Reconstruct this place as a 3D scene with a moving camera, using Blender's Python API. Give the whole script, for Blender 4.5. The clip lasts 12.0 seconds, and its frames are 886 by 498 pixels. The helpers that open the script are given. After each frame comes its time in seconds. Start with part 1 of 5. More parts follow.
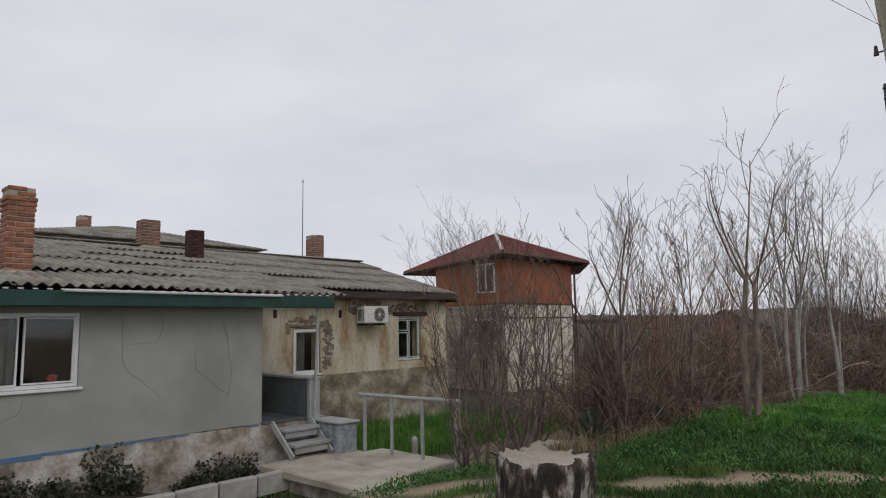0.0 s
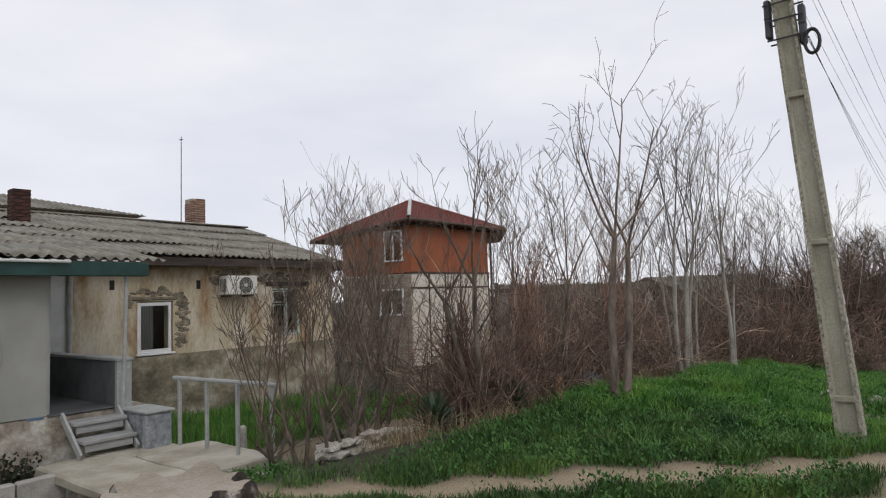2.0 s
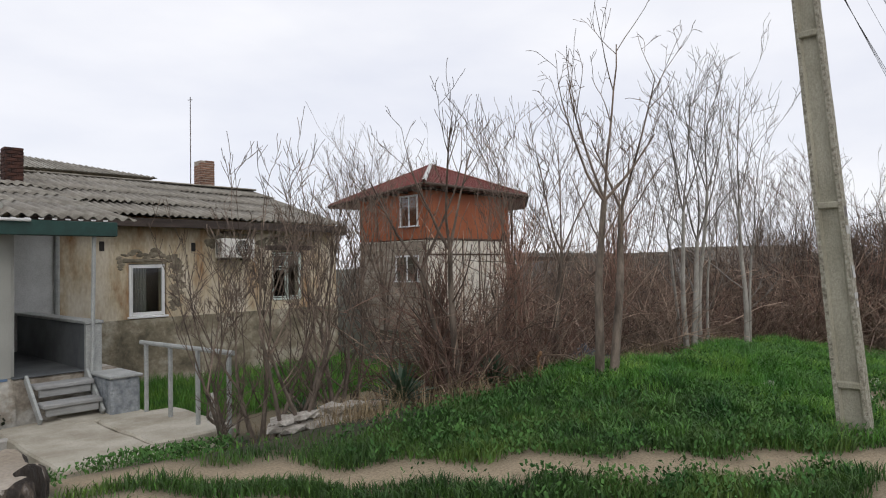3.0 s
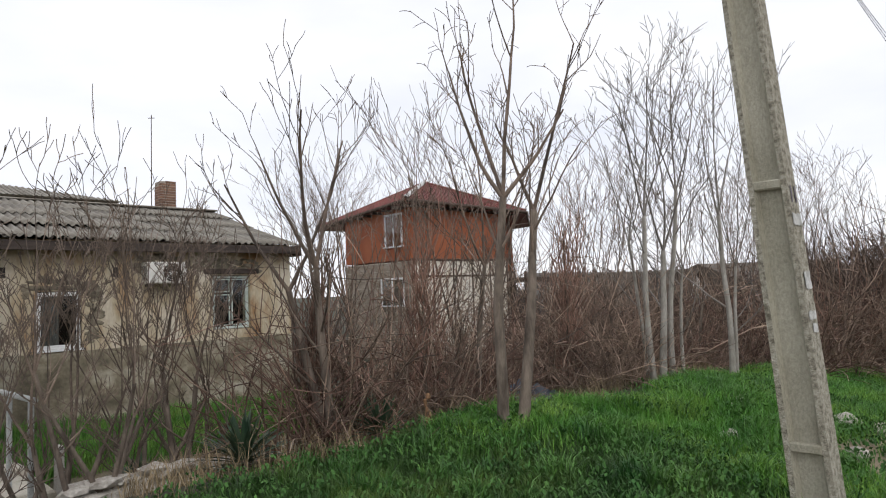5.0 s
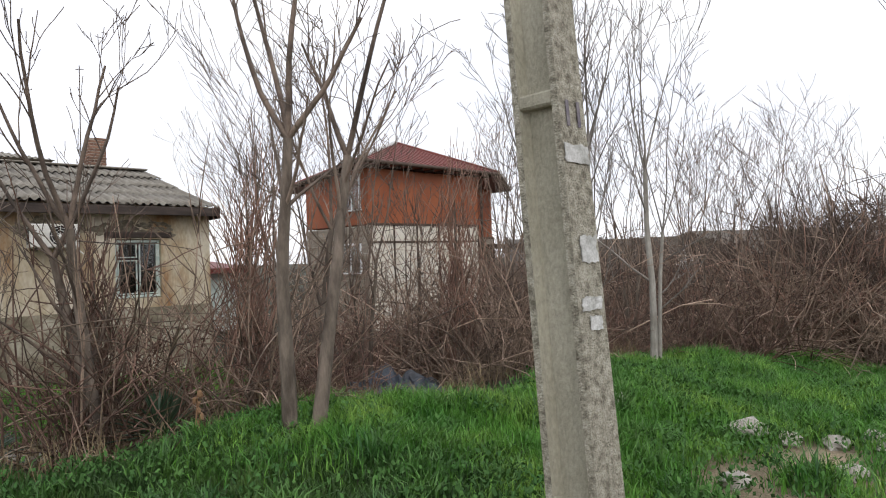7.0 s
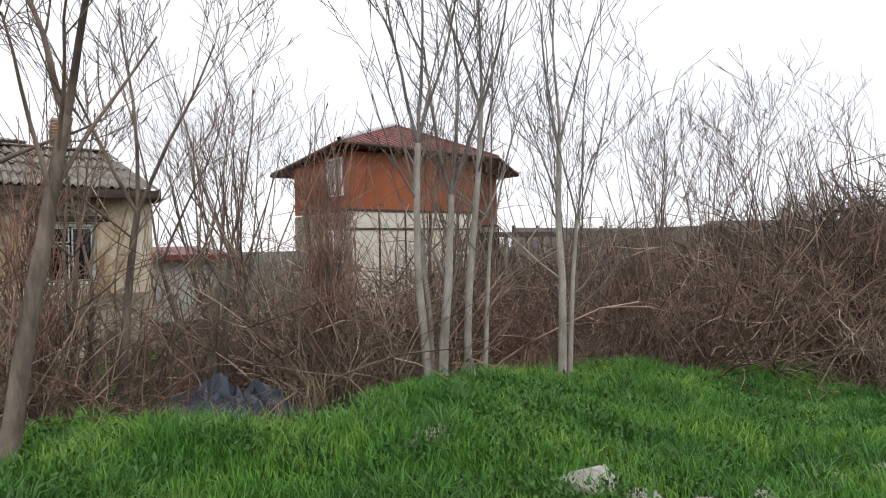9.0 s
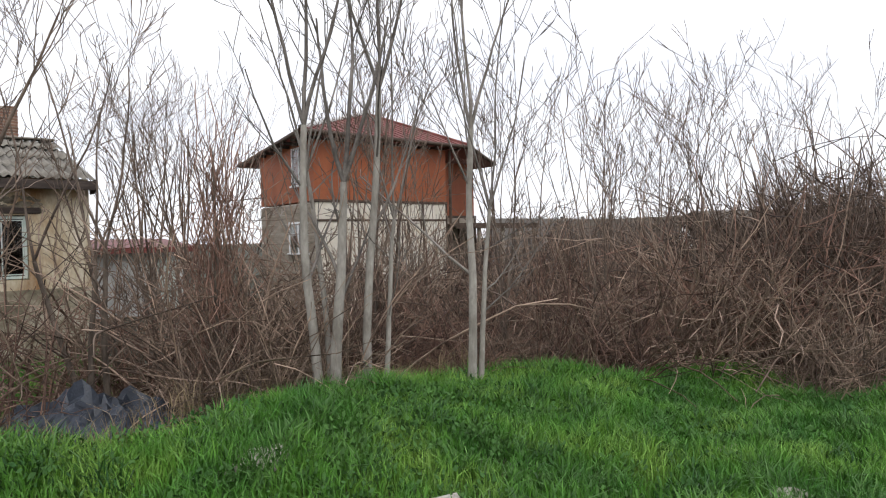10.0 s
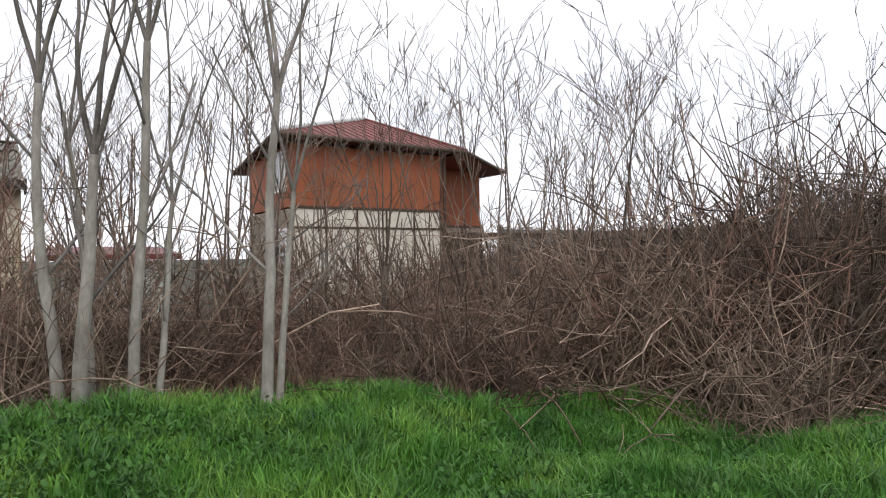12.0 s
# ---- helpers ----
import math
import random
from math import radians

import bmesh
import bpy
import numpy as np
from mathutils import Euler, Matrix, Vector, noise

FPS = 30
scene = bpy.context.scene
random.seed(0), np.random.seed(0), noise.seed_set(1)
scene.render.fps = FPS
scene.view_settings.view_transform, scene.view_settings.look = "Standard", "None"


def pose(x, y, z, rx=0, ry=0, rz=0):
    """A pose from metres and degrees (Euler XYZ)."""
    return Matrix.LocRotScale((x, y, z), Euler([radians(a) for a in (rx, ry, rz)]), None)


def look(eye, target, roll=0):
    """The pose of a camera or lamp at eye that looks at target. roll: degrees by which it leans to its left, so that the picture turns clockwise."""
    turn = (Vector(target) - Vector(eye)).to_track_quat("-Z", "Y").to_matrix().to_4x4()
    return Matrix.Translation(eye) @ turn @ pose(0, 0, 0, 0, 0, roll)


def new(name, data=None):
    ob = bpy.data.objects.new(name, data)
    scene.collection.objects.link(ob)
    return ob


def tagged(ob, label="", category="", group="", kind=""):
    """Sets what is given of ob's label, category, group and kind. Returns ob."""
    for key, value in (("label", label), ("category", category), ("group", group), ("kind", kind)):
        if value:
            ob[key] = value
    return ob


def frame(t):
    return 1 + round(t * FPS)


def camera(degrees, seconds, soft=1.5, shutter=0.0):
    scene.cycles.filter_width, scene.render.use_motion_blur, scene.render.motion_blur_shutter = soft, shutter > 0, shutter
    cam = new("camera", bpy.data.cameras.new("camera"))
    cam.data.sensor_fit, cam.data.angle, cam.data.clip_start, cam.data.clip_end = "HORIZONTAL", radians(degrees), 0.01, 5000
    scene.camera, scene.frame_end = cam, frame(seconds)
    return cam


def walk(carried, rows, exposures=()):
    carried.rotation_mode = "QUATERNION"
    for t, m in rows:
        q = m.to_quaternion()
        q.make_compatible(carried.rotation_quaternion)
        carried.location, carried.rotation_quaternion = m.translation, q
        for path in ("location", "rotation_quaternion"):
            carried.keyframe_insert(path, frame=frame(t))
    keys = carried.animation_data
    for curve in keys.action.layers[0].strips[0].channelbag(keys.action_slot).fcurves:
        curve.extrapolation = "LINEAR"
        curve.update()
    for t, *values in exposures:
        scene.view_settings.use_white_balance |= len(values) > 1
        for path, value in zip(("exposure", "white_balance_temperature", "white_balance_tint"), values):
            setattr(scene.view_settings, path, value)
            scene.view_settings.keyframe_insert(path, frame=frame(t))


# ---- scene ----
cam = camera(69.1, 12.0, soft=1.1)
PATH = [
    (0, (0.548, 0.234, 1.717), (1.99, 1.599, 1.956), -1.2),
    (0.5, (1.167, 0.264, 1.688), (2.698, 1.518, 1.974), -1.7),
    (1, (1.748, 0.225, 1.629), (3.198, 1.585, 1.849), -2.2),
    (1.5, (2.355, 0.17, 1.629), (3.879, 1.435, 1.904), -2.4),
    (2, (2.953, 0.089, 1.613), (4.506, 1.341, 1.762), -2.0),
    (2.5, (3.448, -0.023, 1.617), (5.056, 1.16, 1.739), -2.7),
    (3, (4.048, -0.12, 1.569), (5.524, 1.228, 1.621), -1.1),
    (3.2, (4.325, -0.11, 1.551), (5.825, 1.211, 1.605), -0.6),
    (5, (6.575, -0.213, 1.459), (7.973, 1.212, 1.589), -2.2),
    (5.5, (7.214, -0.262, 1.438), (8.684, 1.088, 1.576), -0.8),
    (6, (7.719, -0.315, 1.43), (9.145, 1.085, 1.52), -0.7),
    (6.5, (8.335, -0.384, 1.433), (9.843, 0.926, 1.534), -1.3),
    (7, (8.944, -0.422, 1.42), (10.308, 1.04, 1.447), -1.8),
    (8.8, (10.972, -0.706, 1.377), (12.217, 0.858, 1.425), -1.3),
    (8.9, (11.099, -0.714, 1.394), (12.351, 0.845, 1.393), -0.6),
    (9, (11.208, -0.733, 1.405), (12.467, 0.822, 1.397), -1.1),
    (9.5, (11.759, -0.793, 1.409), (13.139, 0.654, 1.437), -0.9),
    (10, (12.316, -0.873, 1.399), (13.58, 0.677, 1.363), -1.3),
    (10.5, (12.925, -0.981, 1.36), (14.266, 0.502, 1.319), -1.0),
    (11, (13.555, -0.997, 1.268), (14.786, 0.579, 1.27), -0.9),
    (11.5, (14.114, -1.067, 1.22), (15.336, 0.516, 1.181), -1.4),
    (12, (14.733, -1.123, 1.155), (15.864, 0.526, 1.172), -0.8),
]
walk(cam, [(t, look(eye, target, roll)) for t, eye, target, roll in PATH],
     exposures=[(0.0, -0.12), (0.5, -0.16), (1.5, 0.02), (3.0, 0.26), (5.0, 0.42), (7.0, 0.58), (9.0, 0.62), (12.0, 0.6)])

# ---- world: a bright overcast sky ----
world = bpy.data.worlds.new("overcast_sky")
scene.world = world
world.use_nodes = True
wn, wl = world.node_tree.nodes, world.node_tree.links
sky = wn.new("ShaderNodeTexSky")
sky.sky_type, sky.sun_disc = "NISHITA", False
sky.sun_elevation, sky.sun_rotation = radians(48), radians(200)
back = wn["Background"]
skymul = wn.new("ShaderNodeMix")
skymul.data_type, skymul.inputs[0].default_value = "RGBA", 0.93
coord = wn.new("ShaderNodeTexCoord")
cloud = wn.new("ShaderNodeTexNoise")
cloud.inputs["Scale"].default_value, cloud.inputs["Detail"].default_value = 2.6, 6
squash = wn.new("ShaderNodeMapping")
squash.inputs["Scale"].default_value = (1, 1, 3.0)
ramp = wn.new("ShaderNodeValToRGB")
ramp.color_ramp.elements[0].position, ramp.color_ramp.elements[0].color = 0.3, (6.3, 6.45, 7.15, 1)
ramp.color_ramp.elements[1].position, ramp.color_ramp.elements[1].color = 0.7, (7.7, 7.7, 8.0, 1)
wl.new(coord.outputs["Generated"], squash.inputs["Vector"])
wl.new(squash.outputs["Vector"], cloud.inputs["Vector"])
wl.new(cloud.outputs["Fac"], ramp.inputs["Fac"])
wl.new(sky.outputs["Color"], skymul.inputs[6])
wl.new(ramp.outputs["Color"], skymul.inputs[7])
wl.new(skymul.outputs[2], back.inputs["Color"])
back.inputs["Strength"].default_value = 0.11

sun = new("sun", bpy.data.lights.new("sun", "SUN"))
sun.data.energy, sun.data.angle, sun.data.color = 0.5, radians(25), (1.0, 0.97, 0.92)
sun.matrix_world = look((-20, -55, 60), (12, 8, 0))


# ---- materials ----
def material(name, base, second, scale=6.0, rough=0.85, metal=0.0, bump=0.3, fine=60.0, third=None, stretch=(1, 1, 1), cut=(0.35, 0.65), vary=0.0, attr=None, bump_size=0.02):
    m = bpy.data.materials.new(name)
    m.use_nodes = True
    n, l = m.node_tree.nodes, m.node_tree.links
    b = n["Principled BSDF"]
    tc, mp = n.new("ShaderNodeTexCoord"), n.new("ShaderNodeMapping")
    mp.inputs["Scale"].default_value = stretch
    l.new(tc.outputs["Object"], mp.inputs["Vector"])
    big = n.new("ShaderNodeTexNoise")
    big.inputs["Scale"].default_value, big.inputs["Detail"].default_value = scale, 8
    big.inputs["Roughness"].default_value = 0.62
    small = n.new("ShaderNodeTexNoise")
    small.inputs["Scale"].default_value, small.inputs["Detail"].default_value = fine, 4
    l.new(mp.outputs["Vector"], big.inputs["Vector"])
    l.new(mp.outputs["Vector"], small.inputs["Vector"])
    r = n.new("ShaderNodeValToRGB")
    r.color_ramp.elements[0].position, r.color_ramp.elements[1].position = cut
    r.color_ramp.elements[0].color, r.color_ramp.elements[1].color = (*base, 1), (*second, 1)
    if third:
        e = r.color_ramp.elements.new((cut[0] + cut[1]) / 2)
        e.color = (*third, 1)
    l.new(big.outputs["Fac"], r.inputs["Fac"])
    last = r.outputs["Color"]
    grain = n.new("ShaderNodeMix")
    grain.data_type, grain.blend_type = "RGBA", "OVERLAY"
    grain.inputs[0].default_value = 0.35
    l.new(last, grain.inputs[6])
    l.new(small.outputs["Fac"], grain.inputs[7])
    last = grain.outputs[2]
    if vary:
        info = n.new("ShaderNodeObjectInfo")
        geo = n.new("ShaderNodeNewGeometry")
        add = n.new("ShaderNodeMath")
        add.operation = "ADD"
        l.new(info.outputs["Random"], add.inputs[0])
        l.new(geo.outputs["Random Per Island"], add.inputs[1])
        span = n.new("ShaderNodeMapRange")
        span.inputs["From Max"].default_value = 2.0
        span.inputs["To Min"].default_value, span.inputs["To Max"].default_value = 1 - vary, 1 + vary
        l.new(add.outputs[0], span.inputs["Value"])
        hsv = n.new("ShaderNodeHueSaturation")
        l.new(span.outputs["Result"], hsv.inputs["Value"])
        l.new(last, hsv.inputs["Color"])
        last = hsv.outputs["Color"]
    if attr:
        a = n.new("ShaderNodeAttribute")
        a.attribute_name = attr[0]
        mixer = n.new("ShaderNodeMix")
        mixer.data_type = "RGBA"
        l.new(a.outputs["Fac"], mixer.inputs[0])
        l.new(last, mixer.inputs[6])
        r2 = n.new("ShaderNodeValToRGB")
        r2.color_ramp.elements[0].position, r2.color_ramp.elements[1].position = 0.3, 0.7
        r2.color_ramp.elements[0].color, r2.color_ramp.elements[1].color = (*attr[1], 1), (*attr[2], 1)
        l.new(small.outputs["Fac"], r2.inputs["Fac"])
        l.new(r2.outputs["Color"], mixer.inputs[7])
        last = mixer.outputs[2]
    l.new(last, b.inputs["Base Color"])
    b.inputs["Roughness"].default_value, b.inputs["Metallic"].default_value = rough, metal
    if bump:
        bp = n.new("ShaderNodeBump")
        bp.inputs["Strength"].default_value, bp.inputs["Distance"].default_value = bump, bump_size
        l.new(small.outputs["Fac"], bp.inputs["Height"])
        l.new(bp.outputs["Normal"], b.inputs["Normal"])
    return m


M_GROUND = material("soil_and_turf", (0.02, 0.028, 0.01), (0.06, 0.05, 0.028), 3, 0.95, fine=45, bump=0.7, attr=("dirt", (0.22, 0.168, 0.105), (0.38, 0.305, 0.205)))
M_ROAD = material("worn_asphalt", (0.16, 0.14, 0.12), (0.25, 0.22, 0.19), 2, 0.9, fine=120, bump=0.4)
M_KERB = material("old_kerb_concrete", (0.3, 0.28, 0.25), (0.45, 0.43, 0.39), 5, 0.9)
M_GRASS = material("grass_blade", (0.035, 0.14, 0.014), (0.21, 0.36, 0.06), 1.2, 0.6, bump=0, fine=8, vary=0.62, third=(0.085, 0.23, 0.025))
M_GRASS_TALL = material("arching_tuft_blade", (0.02, 0.095, 0.014), (0.13, 0.28, 0.05), 1.6, 0.55, bump=0, fine=8, vary=0.6)
M_CRACK = material("repaired_crack_line", (0.19, 0.188, 0.165), (0.26, 0.255, 0.23), 6, 0.95, bump=0)
M_GRASS_DARK = material("low_dark_turf", (0.028, 0.082, 0.012), (0.13, 0.225, 0.038), 1.0, 0.65, bump=0, fine=8, vary=0.5, third=(0.06, 0.14, 0.022))
M_WEED = material("broad_weed_leaf", (0.03, 0.10, 0.02), (0.085, 0.19, 0.04), 2, 0.95, bump=0, vary=0.4)
M_STRAW = material("dry_straw", (0.22, 0.16, 0.09), (0.36, 0.28, 0.17), 4, 0.9, bump=0, vary=0.3)
M_TWIG = material("brown_twig_bark", (0.065, 0.042, 0.03), (0.43, 0.315, 0.235), 2, 0.9, bump=0, vary=0.75)
M_TWIG_DARK = material("dark_brown_twig_bark", (0.045, 0.031, 0.023), (0.23, 0.165, 0.125), 2, 0.9, bump=0, vary=0.7)
M_CROWN = material("dark_branch_bark", (0.07, 0.052, 0.04), (0.25, 0.188, 0.145), 3, 0.9, bump=0, vary=0.5)
M_IVY = material("dark_creeper_leaf", (0.02, 0.03, 0.012), (0.06, 0.06, 0.03), 3, 0.6, bump=0, vary=0.4)
M_TWIG_RED = material("reddish_twig_bark", (0.08, 0.042, 0.032), (0.31, 0.19, 0.14), 2, 0.9, bump=0, vary=0.75)
M_BARK = material("grey_brown_bark", (0.08, 0.061, 0.047), (0.235, 0.188, 0.148), 9, 0.95, bump=0.7, fine=40, third=(0.15, 0.12, 0.094), stretch=(1, 1, 0.3))
M_PALE = material("pale_grey_bark", (0.22, 0.20, 0.17), (0.42, 0.395, 0.35), 6, 0.9, bump=0.4, fine=40, stretch=(1, 1, 0.4))
M_PALE_TWIG = material("pale_grey_twig_bark", (0.10, 0.088, 0.075), (0.30, 0.27, 0.24), 3, 0.9, bump=0, vary=0.4)
M_STUMP = material("weathered_stump_wood", (0.03, 0.023, 0.018), (0.42, 0.385, 0.34), 8, 0.95, cut=(0.47, 0.6), third=(0.11, 0.085, 0.065), bump=1.0, fine=25, stretch=(1, 1, 0.55), bump_size=0.06)
M_GREY = material("grey_painted_render", (0.27, 0.27, 0.24), (0.36, 0.358, 0.325), 0.9, 0.9, bump=0.15, fine=90)
M_PLINTH = material("crumbling_plinth", (0.15, 0.12, 0.09), (0.55, 0.53, 0.48), 2.4, 0.95, bump=0.9, fine=18, third=(0.36, 0.32, 0.26))
M_BLUE = material("flaking_blue_paint", (0.06, 0.16, 0.32), (0.2, 0.22, 0.24), 4, 0.9)
M_OCHRE = material("stained_ochre_plaster", (0.62, 0.555, 0.44), (0.30, 0.17, 0.08), 1.5, 0.95, bump=0.6, fine=22, third=(0.50, 0.42, 0.29), stretch=(1, 1, 0.4), cut=(0.36, 0.63))
M_OLIVE = material("grey_olive_plaster", (0.13, 0.112, 0.075), (0.45, 0.41, 0.32), 2.2, 0.95, bump=0.8, fine=18, third=(0.25, 0.215, 0.15), cut=(0.36, 0.66))
M_STONE = material("exposed_rubble_stone", (0.10, 0.085, 0.06), (0.30, 0.26, 0.19), 6, 0.95, bump=1.0, fine=16, vary=0.2)
M_ASB = material("weathered_corrugated_cement", (0.14, 0.125, 0.10), (0.33, 0.315, 0.27), 1.6, 0.95, bump=0.4, fine=40, third=(0.235, 0.215, 0.18), vary=0.14)
M_GREEN = material("dark_green_fascia", (0.006, 0.035, 0.028), (0.012, 0.06, 0.048), 4, 0.5, bump=0.1)
M_DARKWOOD = material("dark_eave_timber", (0.03, 0.022, 0.018), (0.08, 0.06, 0.05), 5, 0.9, stretch=(0.3, 2, 2))
M_UPVC = material("white_window_plastic", (0.72, 0.72, 0.72), (0.8, 0.8, 0.79), 3, 0.4, bump=0)
M_TEAL = material("faded_teal_frame_paint", (0.42, 0.52, 0.48), (0.64, 0.67, 0.62), 5, 0.7)
M_BRICK = material("red_brick", (0.19, 0.065, 0.038), (0.33, 0.14, 0.08), 5, 0.9, fine=60, bump=0.5, vary=0.6)
M_OLDBRICK = material("weathered_brown_brick", (0.10, 0.045, 0.032), (0.27, 0.155, 0.105), 4, 0.95, fine=60, bump=0.5, vary=0.6)
M_SOOT = material("sooty_brick", (0.014, 0.01, 0.009), (0.085, 0.036, 0.025), 5, 0.95, fine=60, bump=0.5, vary=0.4)
M_MORTAR = material("chimney_mortar", (0.3, 0.25, 0.2), (0.42, 0.37, 0.31), 8, 0.95)
M_AC = material("yellowed_white_enamel", (0.62, 0.6, 0.54), (0.72, 0.7, 0.65), 6, 0.5, bump=0)
# near-black colour standing in for the shade inside rooms, vents and slots
M_DARK = material("recess_shade_black", (0.015, 0.013, 0.012), (0.03, 0.027, 0.024), 6, 0.9)
M_STEEL = material("grey_painted_steel", (0.3, 0.31, 0.3), (0.42, 0.43, 0.41), 6, 0.6)
# porch grey darkened in its colour for the shade under the roof
M_PORCH = material("roof_shaded_porch_grey", (0.075, 0.08, 0.085), (0.13, 0.14, 0.145), 2, 0.75)
M_STEP = material("grey_painted_board", (0.27, 0.27, 0.26), (0.38, 0.38, 0.37), 3, 0.85, stretch=(1, 5, 5))
M_BLUEGREY = material("blue_grey_rough_render", (0.16, 0.18, 0.20), (0.36, 0.38, 0.39), 7, 0.95, bump=0.9, fine=25)
M_SLAB = material("worn_concrete_slab", (0.31, 0.275, 0.21), (0.50, 0.465, 0.385), 1.7, 0.95, bump=0.4)
M_CONCRETE = material("pole_concrete", (0.27, 0.255, 0.19), (0.40, 0.38, 0.30), 3, 0.9, bump=0.5, fine=70, stretch=(1, 1, 0.5))
M_AGG = material("spalled_aggregate", (0.17, 0.155, 0.115), (0.50, 0.475, 0.39), 26, 0.95, third=(0.37, 0.345, 0.27), bump=1.0, fine=110)
M_PAPER = material("torn_poster_paper", (0.33, 0.33, 0.30), (0.62, 0.62, 0.60), 14, 0.9, bump=0.2, fine=90)
M_PAINT = material("faded_purple_paint", (0.10, 0.085, 0.12), (0.24, 0.22, 0.22), 12, 0.8, bump=0)
M_RUST = material("rust_red_sheet", (0.25, 0.065, 0.02), (0.34, 0.10, 0.035), 1.2, 0.65, bump=0.15, stretch=(1, 1, 0.4))
M_REDROOF = material("dark_red_roof_sheet", (0.14, 0.028, 0.022), (0.22, 0.055, 0.042), 2.2, 0.55, bump=0.1)
M_CREAM = material("cream_wall_panel", (0.62, 0.56, 0.45), (0.74, 0.70, 0.61), 1.6, 0.85, bump=0.2)
M_BEAM = material("dark_brown_beam", (0.05, 0.03, 0.02), (0.1, 0.07, 0.05), 6, 0.85)
M_SIDE = material("grey_brown_boarding", (0.24, 0.20, 0.15), (0.38, 0.33, 0.27), 2, 0.9, stretch=(1, 1, 4))
M_WIRE = material("black_cable", (0.012, 0.012, 0.013), (0.03, 0.03, 0.03), 6, 0.6, bump=0)
M_BOX = material("dark_cable_box", (0.03, 0.03, 0.035), (0.07, 0.07, 0.08), 6, 0.6)
M_TARP = material("dark_blue_plastic_sheet", (0.01, 0.013, 0.02), (0.05, 0.062, 0.085), 4, 0.28, bump=0.3)
M_ROCK = material("pale_field_stone", (0.3, 0.27, 0.23), (0.5, 0.47, 0.42), 7, 0.95, bump=0.7, fine=30)
M_YUCCA = material("yucca_leaf", (0.02, 0.05, 0.025), (0.06, 0.10, 0.05), 3, 0.5, bump=0, vary=0.3)
M_FAR = material("far_brown_scrub", (0.07, 0.055, 0.047), (0.14, 0.11, 0.095), 0.3, 1.0, bump=0)
M_OLDROOF = material("brown_weathered_roof", (0.075, 0.06, 0.045), (0.14, 0.115, 0.09), 1.5, 0.95)
M_PALEWALL = material("pale_limewashed_wall", (0.5, 0.5, 0.48), (0.64, 0.64, 0.62), 2, 0.9)
M_FENCE = material("concrete_fence_panel", (0.15, 0.135, 0.12), (0.25, 0.23, 0.21), 2, 0.95)
M_CURTAIN = material("grey_net_curtain", (0.10, 0.10, 0.095), (0.2, 0.195, 0.185), 5, 0.95, stretch=(8, 8, 0.5))
M_CARD = material("brown_cardboard", (0.22, 0.12, 0.06), (0.3, 0.18, 0.1), 5, 0.9)
M_REDCLOTH = material("red_cloth", (0.25, 0.02, 0.02), (0.4, 0.05, 0.04), 9, 0.8)

M_GLASS = bpy.data.materials.new("window_glass")
M_GLASS.use_nodes = True
gb = M_GLASS.node_tree.nodes["Principled BSDF"]
gb.inputs["Base Color"].default_value = (0.75, 0.8, 0.8, 1)
gb.inputs["Roughness"].default_value = 0.04
gb.inputs["Transmission Weight"].default_value = 1.0


# ---- building helpers ----
def empty(name, at, label, category, group="", kind=""):
    ob = new(name)
    ob.location = at
    return tagged(ob, label, category, group, kind)


def mesh_of(name, verts, faces, mat, smooth=False):
    me = bpy.data.meshes.new(name)
    me.from_pydata([tuple(v) for v in verts], [], faces)
    me.materials.append(mat)
    if smooth:
        me.polygons.foreach_set("use_smooth", [True] * len(me.polygons))
    me.update()
    return me


def put(name, me, parent=None, at=(0, 0, 0), label=""):
    """One mesh object; at is in world metres."""
    ob = new(name, me)
    if parent is not None:
        ob.parent = parent
        base = Vector(parent.location)
        if parent.parent is not None:
            base = base + Vector(parent.parent.location)
        ob.location = Vector(at) - base
    else:
        ob.location = at
    return tagged(ob, label) if label else ob


def part(name, bm, mat, parent, label="", at=(0, 0, 0), smooth=False):
    me = bpy.data.meshes.new(name)
    bm.to_mesh(me)
    bm.free()
    me.materials.append(mat)
    if smooth:
        me.polygons.foreach_set("use_smooth", [True] * len(me.polygons))
    return put(name, me, parent, at, label)


def box_bm(lo, hi, c=0.008, bm=None):
    bm = bm or bmesh.new()
    lo, hi = Vector(lo), Vector(hi)
    made = bmesh.ops.create_cube(bm, size=1, matrix=Matrix.Translation((lo + hi) / 2) @ Matrix.Diagonal((*(hi - lo), 1)))
    if c:
        edges = {e for v in made["verts"] for e in v.link_edges}
        bmesh.ops.bevel(bm, geom=list(edges), offset=c, segments=1, affect="EDGES")
    return bm


def box(name, lo, hi, mat, parent, label="", c=0.008):
    return part(name, box_bm(lo, hi, c), mat, parent, label)


def cyl_bm(a, b, r, r2=None, n=10, bm=None):
    bm = bm or bmesh.new()
    a, b = Vector(a), Vector(b)
    q = (b - a).to_track_quat("Z", "Y").to_matrix().to_4x4()
    bmesh.ops.create_cone(bm, cap_ends=True, segments=n, radius1=r, radius2=r if r2 is None else r2, depth=(b - a).length,
                          matrix=Matrix.Translation((a + b) / 2) @ q)
    return bm


